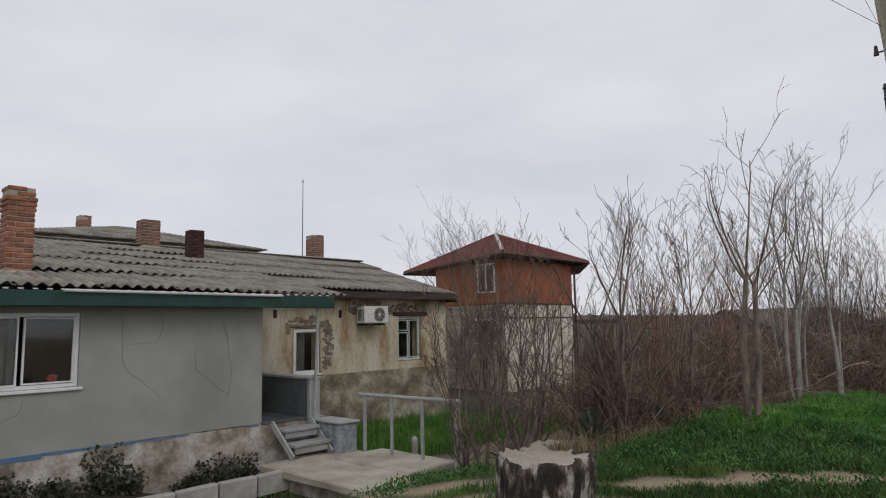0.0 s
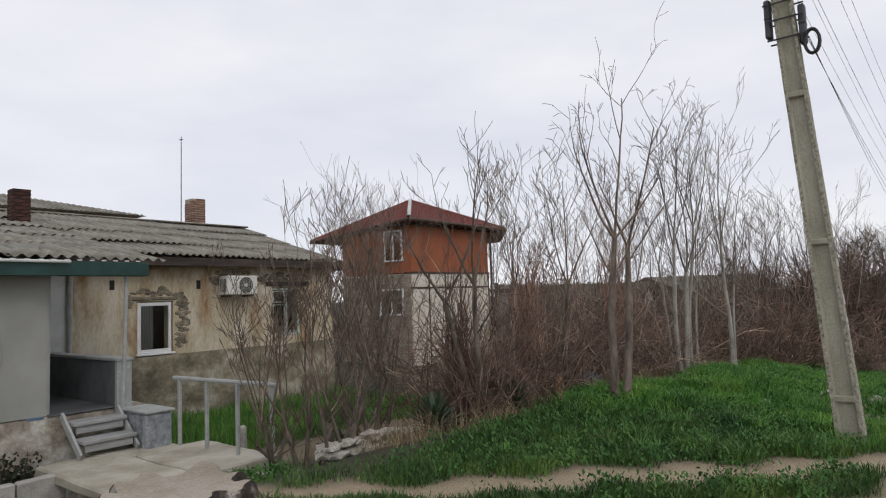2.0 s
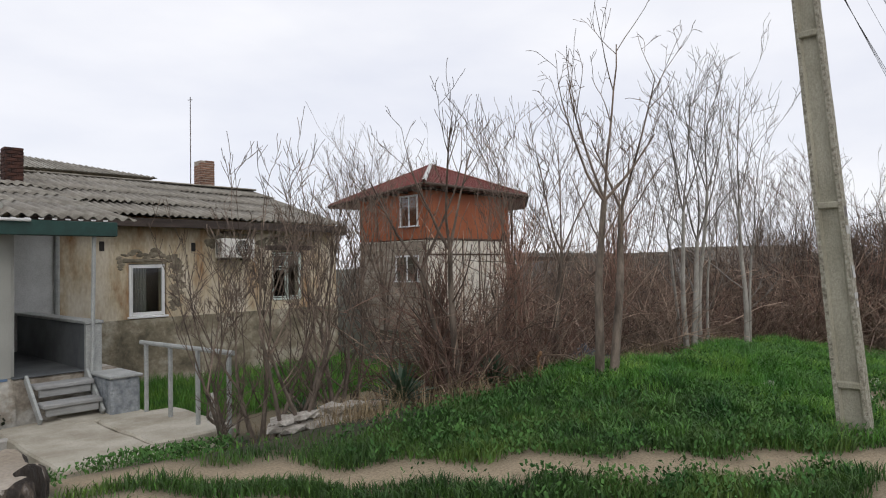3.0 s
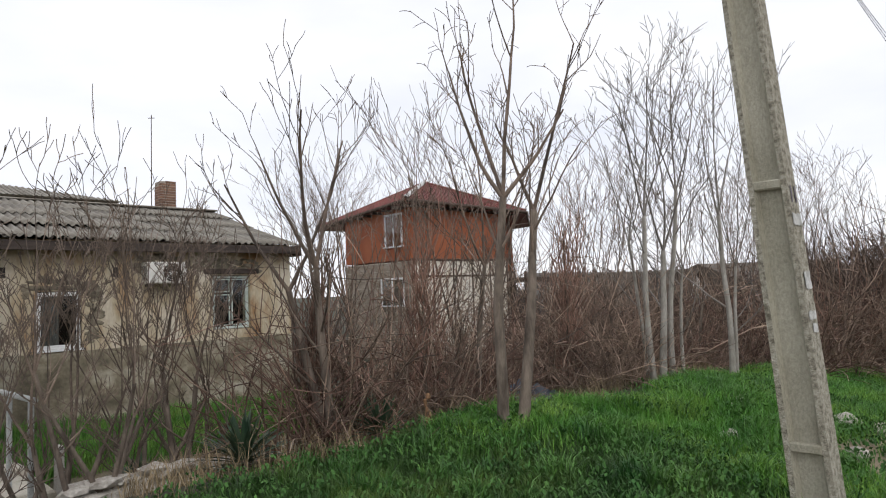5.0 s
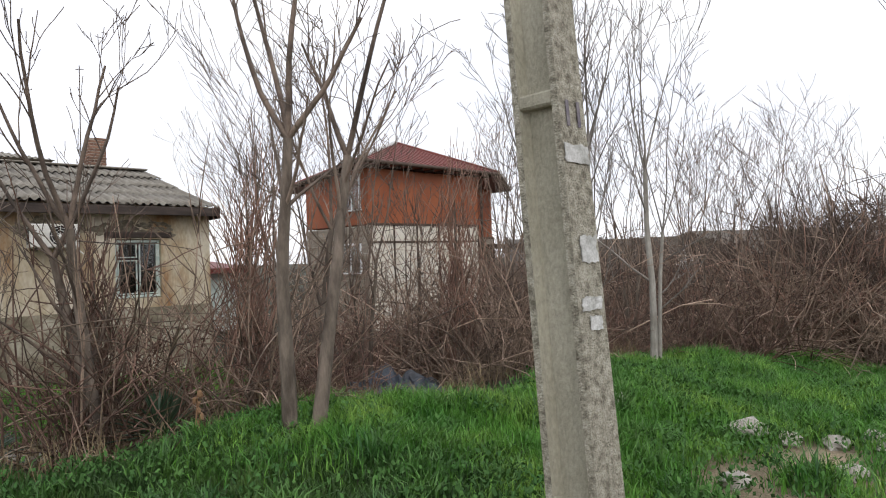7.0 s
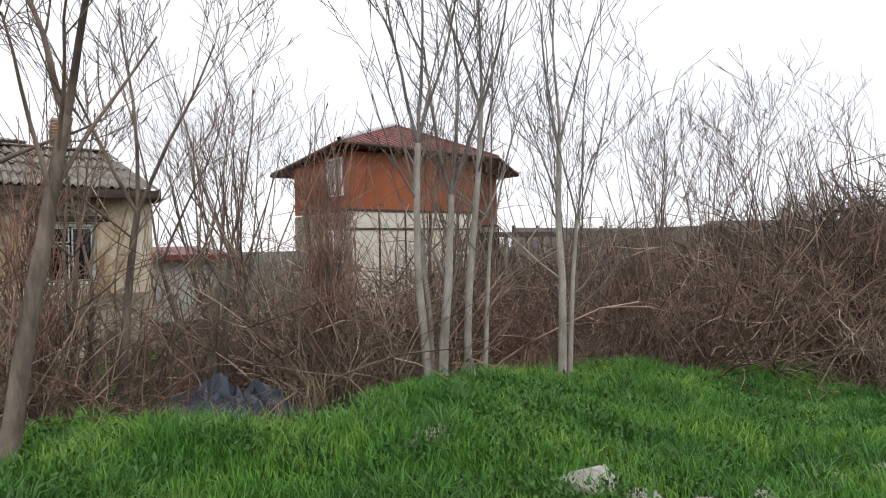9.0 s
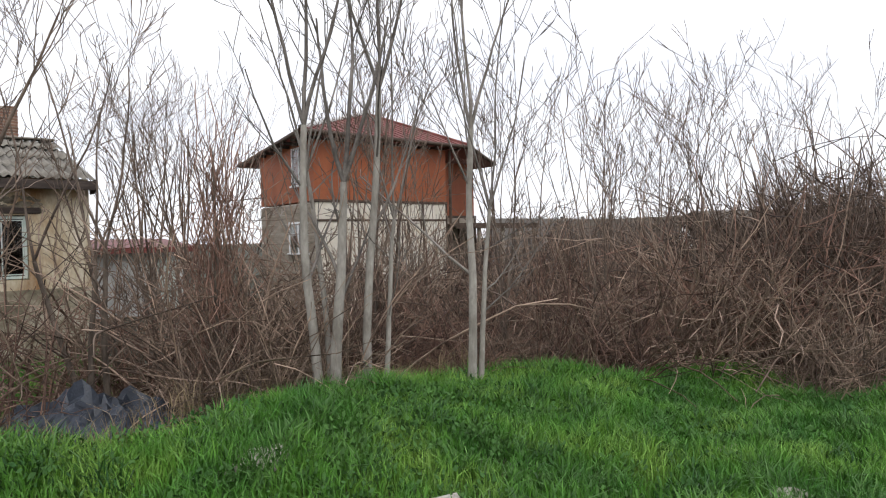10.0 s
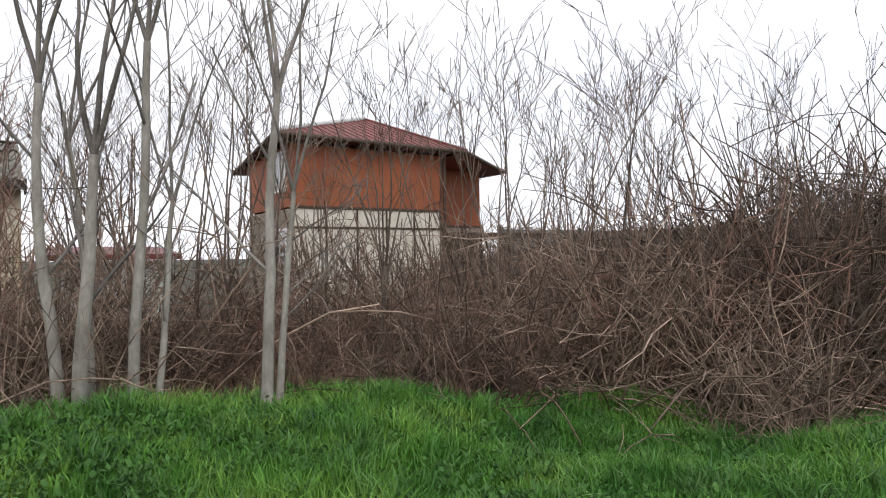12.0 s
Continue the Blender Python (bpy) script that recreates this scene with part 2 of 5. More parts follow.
def wall_with_openings(name, x0, x1, z0, z1, y0, y1, openings, mat, label=""):
    """A wall along x between y0 and y1 with rectangular openings (xa, xb, za, zb), cut through as blocks that butt."""
    verts, faces = [], []
    xs = sorted({x0, x1, *[o[0] for o in openings], *[o[1] for o in openings]})
    zs = sorted({z0, z1, *[o[2] for o in openings], *[o[3] for o in openings]})
    solid = {}
    for i in range(len(xs) - 1):
        for k in range(len(zs) - 1):
            mx, mz = (xs[i] + xs[i + 1]) / 2, (zs[k] + zs[k + 1]) / 2
            solid[i, k] = not any(o[0] < mx < o[1] and o[2] < mz < o[3] for o in openings)

    def quad(*p):
        n = len(verts)
        verts.extend(p)
        faces.append((n, n + 1, n + 2, n + 3))
    for (i, k), s in solid.items():
        if not s:
            continue
        a, b, c, d = xs[i], xs[i + 1], zs[k], zs[k + 1]
        quad((a, y0, c), (b, y0, c), (b, y0, d), (a, y0, d))
        quad((b, y1, c), (a, y1, c), (a, y1, d), (b, y1, d))
        if not solid.get((i - 1, k), False):
            quad((a, y1, c), (a, y0, c), (a, y0, d), (a, y1, d))
        if not solid.get((i + 1, k), False):
            quad((b, y0, c), (b, y1, c), (b, y1, d), (b, y0, d))
        if not solid.get((i, k - 1), False):
            quad((a, y1, c), (b, y1, c), (b, y0, c), (a, y0, c))
        if not solid.get((i, k + 1), False):
            quad((a, y0, d), (b, y0, d), (b, y1, d), (a, y1, d))
    return mesh_of(name, verts, faces, mat)


class Tubes:
    """Collects tapered tubes along polylines."""

    def __init__(self):
        self.v, self.f = [], []

    def add(self, pts, radii, n=3):
        start = len(self.v)
        m = len(pts)
        for i, p in enumerate(pts):
            d = (pts[min(i + 1, m - 1)] - pts[max(i - 1, 0)])
            if d.length < 1e-6:
                d = Vector((0, 0, 1))
            d.normalize()
            u = d.cross(Vector((0.31, 0.95, 0.11)))
            if u.length < 0.05:
                u = d.cross(Vector((1, 0, 0)))
            u.normalize()
            w = d.cross(u)
            for k in range(n):
                a = 2 * math.pi * k / n
                self.v.append(p + (u * math.cos(a) + w * math.sin(a)) * radii[i])
        for i in range(m - 1):
            for k in range(n):
                a, b = start + i * n + k, start + i * n + (k + 1) % n
                self.f.append((a, b, b + n, a + n))

    def mesh(self, name, mat):
        return mesh_of(name, self.v, self.f, mat, smooth=True)


def wander(rng, p, d, length, steps, wobble, up):
    pts = [p.copy()]
    d = d.normalized()
    for _ in range(steps):
        d = (d + Vector((rng.uniform(-1, 1), rng.uniform(-1, 1), rng.uniform(-1, 1))) * wobble + Vector((0, 0, up))).normalized()
        pts.append(pts[-1] + d * (length / steps))
    return pts


def smooth01(a, lo, hi):
    t = np.clip((a - lo) / (hi - lo), 0, 1)
    return t * t * (3 - 2 * t)


def edge_y(x):
    """Where the asphalt ends."""
    return 0.42 - 1.15 * smooth01(np.asarray(x, float), 9.8, 13.0)


def crest_y(x):
    """Where the grassy bank begins to fall away."""
    return 4.35 - 0.65 * smooth01(np.asarray(x, float), 12.6, 14.0) - 0.65 * smooth01(np.asarray(x, float), 15.6, 19.0) - 0.9 * np.exp(-((np.asarray(x, float) - 13.2) / 0.85) ** 2)


def ground_z(x, y):
    x, y = np.asarray(x, float), np.asarray(y, float)
    z = -0.013 * np.clip(x, 0, 20)
    z = z + 0.29 * smooth01(x, 8.0, 13.5) * smooth01(y, 1.2, 3.6) * (1 - smooth01(y, crest_y(x), crest_y(x) + 2.0))
    z = z - (0.12 * smooth01(x, 15.2, 16.6) + 0.24 * smooth01(x, 16.8, 19.5) + 0.2 * smooth01(x, 19.5, 22.5)) * smooth01(y, 0.6, 2.4) * (1 - smooth01(y, 4.6, 8.0))
    z = z - (0.35 + 0.4 * smooth01(x, 2.5, 6.0)) * smooth01(y, 4.6, 9.0) * (1 - 0.4 * smooth01(y, 16, 40))
    z = z + 0.05 * np.sin(x * 1.7 + y) * np.sin(y * 1.3 - x * 0.6) * smooth01(y, 0.8, 2.5)
    return z


def gz(x, y):
    return float(ground_z(x, y))


def dirt_amount(x, y):
    """Bare earth: two wheel ruts that leave the road and a scuffed patch beside the pole."""
    x, y = np.asarray(x, float), np.asarray(y, float)
    w = 0.14 * np.sin(x * 2.1 + y * 1.3) + 0.1 * np.sin(x * 5.3 - y * 3.1)
    d = (x * 0.8 + y * 0.68 - 8.7 - 0.05 * (y - 3) ** 2) + w
    ruts = np.exp(-(d / 0.3) ** 2) + np.exp(-((d + 1.05) / 0.26) ** 2)
    ruts = ruts * (1 - smooth01(y, 6.5, 9.0))
    edge = 1 - smooth01(y + w - edge_y(x), 0.13, 0.5)
    patch = (0.85 + 0.5 * np.sin(x * 4.1 + y * 2.0) * np.sin(y * 5.3 - x)) * np.exp(-(((x - 13.7) / 1.5) ** 2 + ((y - 1.2) / 0.62) ** 2))
    yard = 0.55 * smooth01(y, 5.2, 7.5) * smooth01(x, 8.5, 9.5) * (1 - smooth01(y, 8.5, 11.0))
    return np.clip(ruts * 1.2 + edge + patch + yard, 0, 1)


# ---- the ground, one sheet to the horizon ----
def ground():
    xs = np.concatenate([[-600, -200, -80, -40, -20, -12], np.arange(-8, 30.01, 0.25), [33, 38, 45, 60, 90, 150, 300, 700]])
    ys = np.concatenate([[-600, -200, -80, -30, -12, -6, -3, -1], np.arange(-0.8, 14.01, 0.2), [15, 17, 20, 25, 32, 45, 70, 120, 250, 700]])
    gx, gy = np.meshgrid(xs, ys)
    z = ground_z(gx, gy)
    z = np.where(gy < edge_y(gx), z - 0.05, z)
    nx = len(xs)
    verts = np.stack([gx.ravel(), gy.ravel(), z.ravel()], 1).tolist()
    faces = [(j * nx + i, j * nx + i + 1, (j + 1) * nx + i + 1, (j + 1) * nx + i) for j in range(len(ys) - 1) for i in range(nx - 1)]
    me = mesh_of("ground", verts, faces, M_GROUND, smooth=True)
    a = me.attributes.new("dirt", "FLOAT", "POINT")
    a.data.foreach_set("value", dirt_amount(gx, gy).ravel().astype(np.float32))
    tagged(put("ground", me), "uneven earth verge with turf and bare ruts", "ground", kind="structure")


def road():
    xs = np.concatenate([[-300, -60, -20], np.arange(-8, 30.01, 0.5), [40, 80, 300]])
    verts, faces = [], []
    for x in xs:
        z = gz(x, 0)
        e = float(edge_y(x)) - 0.04 + 0.05 * math.sin(x * 2.3)
        verts += [(x, -6.0, z + 0.01), (x, -2.5, z + 0.03), (x, e - 0.1, z + 0.012), (x, e, z - 0.06)]
    for i in range(len(xs) - 1):
        for k in range(3):
            a = i * 4 + k
            faces.append((a, a + 4, a + 5, a + 1))
    tagged(put("road", mesh_of("road", verts, faces, M_ROAD)), "worn grey-brown asphalt road with a crumbling edge", "road", kind="structure")


ground()
road()


def kerb():
    rng = random.Random(3)
    top = empty("kerb", (8, 0.45, gz(8, 0.45)), "pale broken concrete kerb along the road edge", "kerb", kind="structure")
    for k in range(11):
        x = 5.0 + k * 0.52
        if rng.random() < 0.2:
            continue
        bm = box_bm((-0.25, -0.06, -0.1), (0.25, 0.06, 0.05 + rng.uniform(-0.02, 0.02)), 0.02)
        ob = part("kerb_stone", bm, M_KERB, top, at=(x, 0.47 + 0.03 * math.sin(x * 2), gz(x, 0.45)))
        ob.rotation_euler = (rng.uniform(-0.1, 0.1), rng.uniform(-0.05, 0.05), rng.uniform(-0.08, 0.08))


kerb()


# ---- corrugated roofs ----
def sheet_mesh(w, length, waves, mat=None, name="roof_sheet"):
    cols = waves * 6
    verts, faces = [], []
    for lay in (0, 1):
        for j in (0, 1):
            for i in range(cols + 1):
                u = i / cols
                verts.append((u * w, j * length, 0.028 * math.sin(2 * math.pi * waves * u) - 0.008 * lay))
    n = cols + 1
    for i in range(cols):
        faces.append((i, i + 1, n + i + 1, n + i))
        faces.append((2 * n + i + 1, 2 * n + i, 3 * n + i, 3 * n + i + 1))
        faces.append((i + 1, i, 2 * n + i, 2 * n + i + 1))
        faces.append((n + i, n + i + 1, 3 * n + i + 1, 3 * n + i))
    return mesh_of(name, verts, faces, mat or M_ASB, smooth=True)


def roof_slope(parent, x0, x1, y0, z0, y1, z1, rows, cols, seed, flip=False):
    rng = random.Random(seed)
    slope = math.atan2(z1 - z0, abs(y1 - y0))
    run = math.hypot(z1 - z0, y1 - y0)
    w = (x1 - x0) / cols
    me = sheet_mesh(w + 0.09, run / rows + 0.14, max(3, round(w / 0.15)))
    for r in range(rows):
        for c in range(cols):
            k = r / rows
            sag = 0.05 * math.sin(c * 0.7 + seed) * math.sin(math.pi * (r + 0.5) / rows)
            ob = put("roof_sheet", me, parent, (x0 + c * w, y0 + (y1 - y0) * k, z0 + (z1 - z0) * k + 0.012 * r + 0.006 * (c % 2) + sag))
            ob.rotation_euler = (slope - 0.012 + rng.uniform(-0.008, 0.008), rng.uniform(-0.006, 0.006), rng.uniform(-0.008, 0.008))


def brick_mesh(l, w, h):
    bm = box_bm((-l / 2, -w / 2, -h / 2), (l / 2, w / 2, h / 2), 0.006)
    me = bpy.data.meshes.new("brick")
    bm.to_mesh(me)
    bm.free()
    me.materials.append(M_BRICK)
    return me


def chimney(x, y, z0, z1, w, label, sooty=False, corbel=False, ragged=False, old=False):
    """A square stack laid four bricks to a course, pinwheel fashion."""
    rng = random.Random(int(x * 100))
    top = empty("chimney", (x, y, z0), label, "chimney", "roof chimneys")
    b = w * 0.33
    l = w - b
    h = 0.078
    me = brick_mesh(l - 0.016, b - 0.004, h - 0.018)
    if sooty:
        me.materials.clear()
        me.materials.append(M_SOOT)
    if old:
        me.materials.clear()
        me.materials.append(M_OLDBRICK)
    n = max(3, round((z1 - z0) / h))
    box("mortar_core", (x - w / 2 + 0.015, y - w / 2 + 0.015, z0 - 0.25), (x + w / 2 - 0.015, y + w / 2 - 0.015, z0 + n * h - 0.02), M_MORTAR if not sooty else M_SOOT, top, c=0)
    box("mortar_skirt", (x - w * 0.62, y - w * 0.62, z0 - 0.2), (x + w * 0.62, y + w * 0.62, z0 + 0.05), M_MORTAR, top, "grey mortar flashing round the foot", c=0.03)
    for k in range(n):
        grow = 1.0
        if corbel and n - 5 <= k <= n - 3:
            grow = 1.06 + 0.04 * (k - n + 5)
        for s in range(4):
            if ragged and k >= n - 2 and rng.random() < 0.45:
                continue
            a = s * math.pi / 2 + (math.pi / 2 if k % 2 else 0)
            off = Vector((b / 2 * (1 if k % 2 else -1), -(w / 2 - b / 2), 0)) * grow
            off.rotate(Euler((0, 0, a)))
            ob = put("brick", me, top, (x + off.x, y + off.y, z0 + (k + 0.5) * h))
            ob.rotation_euler = (0, 0, a + rng.uniform(-0.03, 0.03))
            ob.scale = (grow, 1, 1)
    return top


def window_unit(name, x0, x1, z0, z1, y, label, mat, lights, sill=True, curtain=True, depth=0.06, dark_frame=0.0):
    """A casement: frame, panes by (xa, xb, za, zb) in shares, sill, and a curtain some way behind."""
    top = empty(name, ((x0 + x1) / 2, y, z0), label, "window", kind="structure")
    f = 0.055
    box("window_frame", (x0, y, z0), (x0 + f, y + depth, z1), mat, top)
    box("window_frame", (x1 - f, y, z0), (x1, y + depth, z1), mat, top)
    box("window_frame", (x0 + f, y, z1 - f), (x1 - f, y + depth, z1), mat, top)
    box("window_frame", (x0 + f, y, z0), (x1 - f, y + depth, z0 + f), mat, top)
    w, h = x1 - x0, z1 - z0
    for a, b, c, d in lights:
        xa, xb, za, zb = x0 + a * w, x0 + b * w, z0 + c * h, z0 + d * h
        s = 0.035
        sash = empty("sash", (xa, y, za), "", "")
        sash.parent = top
        sash.location = Vector((xa, y, za)) - Vector(top.location)
        bm = bmesh.new()
        for lo, hi in (((xa + 0.012, y - 0.012, za + 0.012), (xa + s, y + 0.04, zb - 0.012)), ((xb - s, y - 0.012, za + 0.012), (xb - 0.012, y + 0.04, zb - 0.012)),
                       ((xa + s, y - 0.011, zb - s), (xb - s, y + 0.04, zb - 0.012)), ((xa + s, y - 0.011, za + 0.012), (xb - s, y + 0.04, za + s))):
            box_bm(lo, hi, 0.004, bm)
        part("sash_frame", bm, mat, sash)
        pane = part("pane", box_bm((xa + s, y + 0.012, za + s), (xb - s, y + 0.018, zb - s), 0), M_GLASS, sash, "clear window glass")
        pane.visible_shadow = False
    if sill:
        box("window_sill", (x0 - 0.05, y - 0.09, z0 - 0.045), (x1 + 0.05, y + 0.02, z0 - 0.002), mat, top)
    if curtain:
        verts, faces = [], []
        n = 40
        for i in range(n + 1):
            u = i / n
            for k in (0, 1):
                verts.append((x0 + 0.5 * w * u + 0.04, y + 0.16 + 0.02 * math.sin(u * 44), z0 + 0.04 + k * (h - 0.08)))
        for i in range(n):
            a = i * 2
            faces.append((a, a + 2, a + 3, a + 1))
        cm = mesh_of("curtain", verts, faces, M_CURTAIN, smooth=True)
        tagged(put("curtain", cm), "pale grey net curtain hanging behind the glass", "curtain")
    return top


# ---- grey rendered house ----
def grey_house():
    h = empty("grey_house", (2, 12, -0.7), "low grey-rendered house with corrugated roof and crumbling plinth", "house")
    me = wall_with_openings("front_wall", -5.0, 6.48, 0.12, 2.32, 10.4, 10.75, [(2.0, 3.57, 0.98, 2.02)], M_GREY)
    put("front_wall", me, h, label="smooth grey rendered wall with faint cracks")
    box("side_wall", (6.13, 10.752, -1.0), (6.476, 14.2, 2.6), M_GREY, h, c=0)
    box("back_wall", (-5.0, 13.6, -1.0), (6.12, 13.9, 2.9), M_GREY, h, c=0)
    box("west_wall", (-5.0, 10.752, -1.0), (-4.7, 13.598, 2.6), M_GREY, h, c=0)
    # floor coloured near-black so that the room reads as unlit
    box("shaded_floor_slab", (-4.69, 10.76, 0.0), (6.12, 13.59, 0.1), M_DARK, h, c=0)
    # plinth with a ragged upper edge
    rng = random.Random(5)
    verts, faces = [], []
    n = 90
    for i in range(n + 1):
        x = -5.0 + i * (11.52 / n)
        t = 0.10 + 0.03 * noise.noise((x * 1.5, 0, 3)) + rng.uniform(-0.008, 0.008)
        for y, z in ((10.34, -1.1), (10.33 + 0.02 * noise.noise((x, 1, 2)), -0.35), (10.36, -0.12), (10.385, t), (10.45, t + 0.01), (10.6, -1.1)):
            verts.append((x, y + 0.012 * noise.noise((x * 3, z * 3, 1)), z))
    for i in range(n):
        for k in range(5):
            a = i * 6 + k
            faces.append((a, a + 6, a + 7, a + 1))
    put("plinth", mesh_of("plinth", verts, faces, M_PLINTH), h, label="pale crumbling plinth with bare patches")
    for i in range(46):
        x = -3.0 + i * 0.205
        if rng.random() < (0.12 if x < 3.4 else 0.35):
            continue
        d = rng.uniform(0.045, 0.06) if x < 3.0 else rng.uniform(0.014, 0.026)
        box("paint_flake", (x, 10.372, 0.105 - d), (x + 0.206, 10.398, 0.118 + rng.uniform(-0.006, 0.004)), M_BLUE, h, "flaking blue paint above the plinth", c=0)
    # hairline cracks and a patched outline in the render
    r2 = random.Random(21)
    for (x, z, l, d) in ((4.25, 1.55, 1.1, (1, -0.15)), (5.3, 1.45, 1.1, (-0.15, -1)), (5.75, 1.9, 1.4, (0.1, -1)), (4.15, 2.0, 1.6, (0, -1)), (2.9, 0.85, 0.7, (0, -1))):
        pts = wander(r2, Vector((x, 10.397, z)), Vector((d[0], 0, d[1])), l, 22, 0.3, 0)
        tb = Tubes()
        tb.add([Vector((p.x, 10.398, p.z)) for p in pts], [0.0035] * len(pts), 4)
        put("crack", tb.mesh("crack", M_CRACK), h, label="thin wandering crack in the render")
    roof_slope(h, -6.0, 7.95, 10.0, 2.38, 18.1, 4.02, 5, 13, 2)
    verts = [(-6, 18.0, 3.98), (7.95, 18.0, 3.98), (7.95, 26, 2.4), (-6, 26, 2.4), (-6, 18.0, 3.9), (7.95, 18.0, 3.9), (7.95, 26, 2.32), (-6, 26, 2.32)]
    put("rear_slope", mesh_of("rear_slope", verts, [(0, 1, 2, 3), (7, 6, 5, 4), (0, 4, 5, 1), (1, 5, 6, 2), (2, 6, 7, 3), (3, 7, 4, 0)], M_ASB), h)
    box("roof_deck", (-5.9, 13.3, 2.7), (7.85, 13.38, 2.98), M_DARKWOOD, h)
    box("fascia", (-6.0, 9.98, 2.1), (7.75, 10.02, 2.31), M_GREEN, h, "dark green painted fascia board")
    box("soffit", (-6.0, 10.02, 2.28), (7.75, 10.4, 2.3), M_GREEN, h)
    me = mesh_of("drip_tooth", [(-0.035, 0, 0.012), (0.035, 0, 0.012), (0.03, 0.004, -0.008), (-0.03, 0.004, -0.008), (-0.035, 0.012, 0.012), (0.035, 0.012, 0.012)], [(0, 3, 2, 1), (0, 1, 5, 4), (4, 5, 2, 3)], M_UPVC)
    for k in range(58):
        put("drip_tooth", me, h, (-2.0 + k * 0.168, 9.968, 2.325))
    gut = bmesh.new()
    cyl_bm((3.2, 9.93, 2.31), (6.6, 9.93, 2.30), 0.022, n=8, bm=gut)
    part("pale_strip", gut, M_PALEWALL, h, "pale metal strip under the roof edge")
    window_unit("window_1", 2.13, 3.70, 0.98, 2.02, 10.44, "white plastic window with net curtain in grey wall", M_UPVC, [(0.03, 0.53, 0.04, 0.96), (0.55, 0.97, 0.05, 0.95)])
    # added near-black sheet: the dim room behind window_1, shade put into its colour
    box("room_shade_back", (1.0, 11.6, 0.12), (4.6, 11.62, 2.2), M_DARK, h, c=0)
    tagged(part("red_flowers", bmesh_blob((3.43, 10.62, 1.1), 0.07, 4), M_REDCLOTH, None), "small bunch of red flowers on the inner sill", "flowers")
    h.location.x += 0.13


def bmesh_blob(at, r, seed, squash=(1, 1, 1), sub=2, rough=0.35):
    bm = bmesh.new()
    bmesh.ops.create_icosphere(bm, subdivisions=sub, radius=1)
    for v in bm.verts:
        k = 1 + rough * noise.noise(v.co * 1.7 + Vector((seed, seed * 2, 0)))
        v.co = Vector((v.co.x * squash[0], v.co.y * squash[1], v.co.z * squash[2])) * r * k + Vector(at)
    return bm


grey_house()
chimney(3.1, 11.5, 2.62, 3.93, 0.38, "tall red brick chimney with ragged corbelled cap", corbel=True, ragged=True)
chimney(7.63, 18.0, 3.98, 4.75, 0.48, "squat weathered brick chimney on the ridge", old=True)
chimney(8.0, 16.0, 3.5, 4.3, 0.36, "soot-blackened brick chimney on the roof slope", sooty=True)
chimney(8.04, 24.6, 5.2, 5.8, 0.4, "small red brick chimney on the rear roof", ragged=True)


# ---- hipped roof of the house behind ----
def rear_house():
    h = empty("rear_house", (7, 25, -0.8), "low house behind with hipped corrugated roof", "house")
    x0, x1, y0, y1, z0, z1 = 5.2, 13.7, 21.8, 28.5, 4.75, 5.62
    box("wall", (x0 + 0.4, y0 + 0.4, -1.0), (x1 - 0.4, y1 - 0.4, z0 - 0.01), M_OLIVE, h, c=0)
    v = [(x0, y0, z0), (x1, y0, z0), (x1, y1, z0), (x0, y1, z0), (9.3, 25, z1), (9.8, 25, z1)]
    put("roof", mesh_of("roof", v, [(0, 1, 5, 4), (1, 2, 5), (2, 3, 4, 5), (3, 0, 4), (3, 2, 1, 0)], M_ASB), h)
    tb = Tubes()
    for k in range(56):
        x = x0 + 0.1 + k * 0.15
        t = min(1, (x - x0) / (9.3 - x0), (x1 - x) / (x1 - 9.8))
        tb.add([Vector((x, y0, z0)), Vector((x, y0 + 3.2 * t, z0 + (z1 - z0) * t))], [0.035, 0.035], 4)
    tagged(put("roof_rib", tb.mesh("roof_rib", M_ASB), h), kind="stuff")


rear_house()


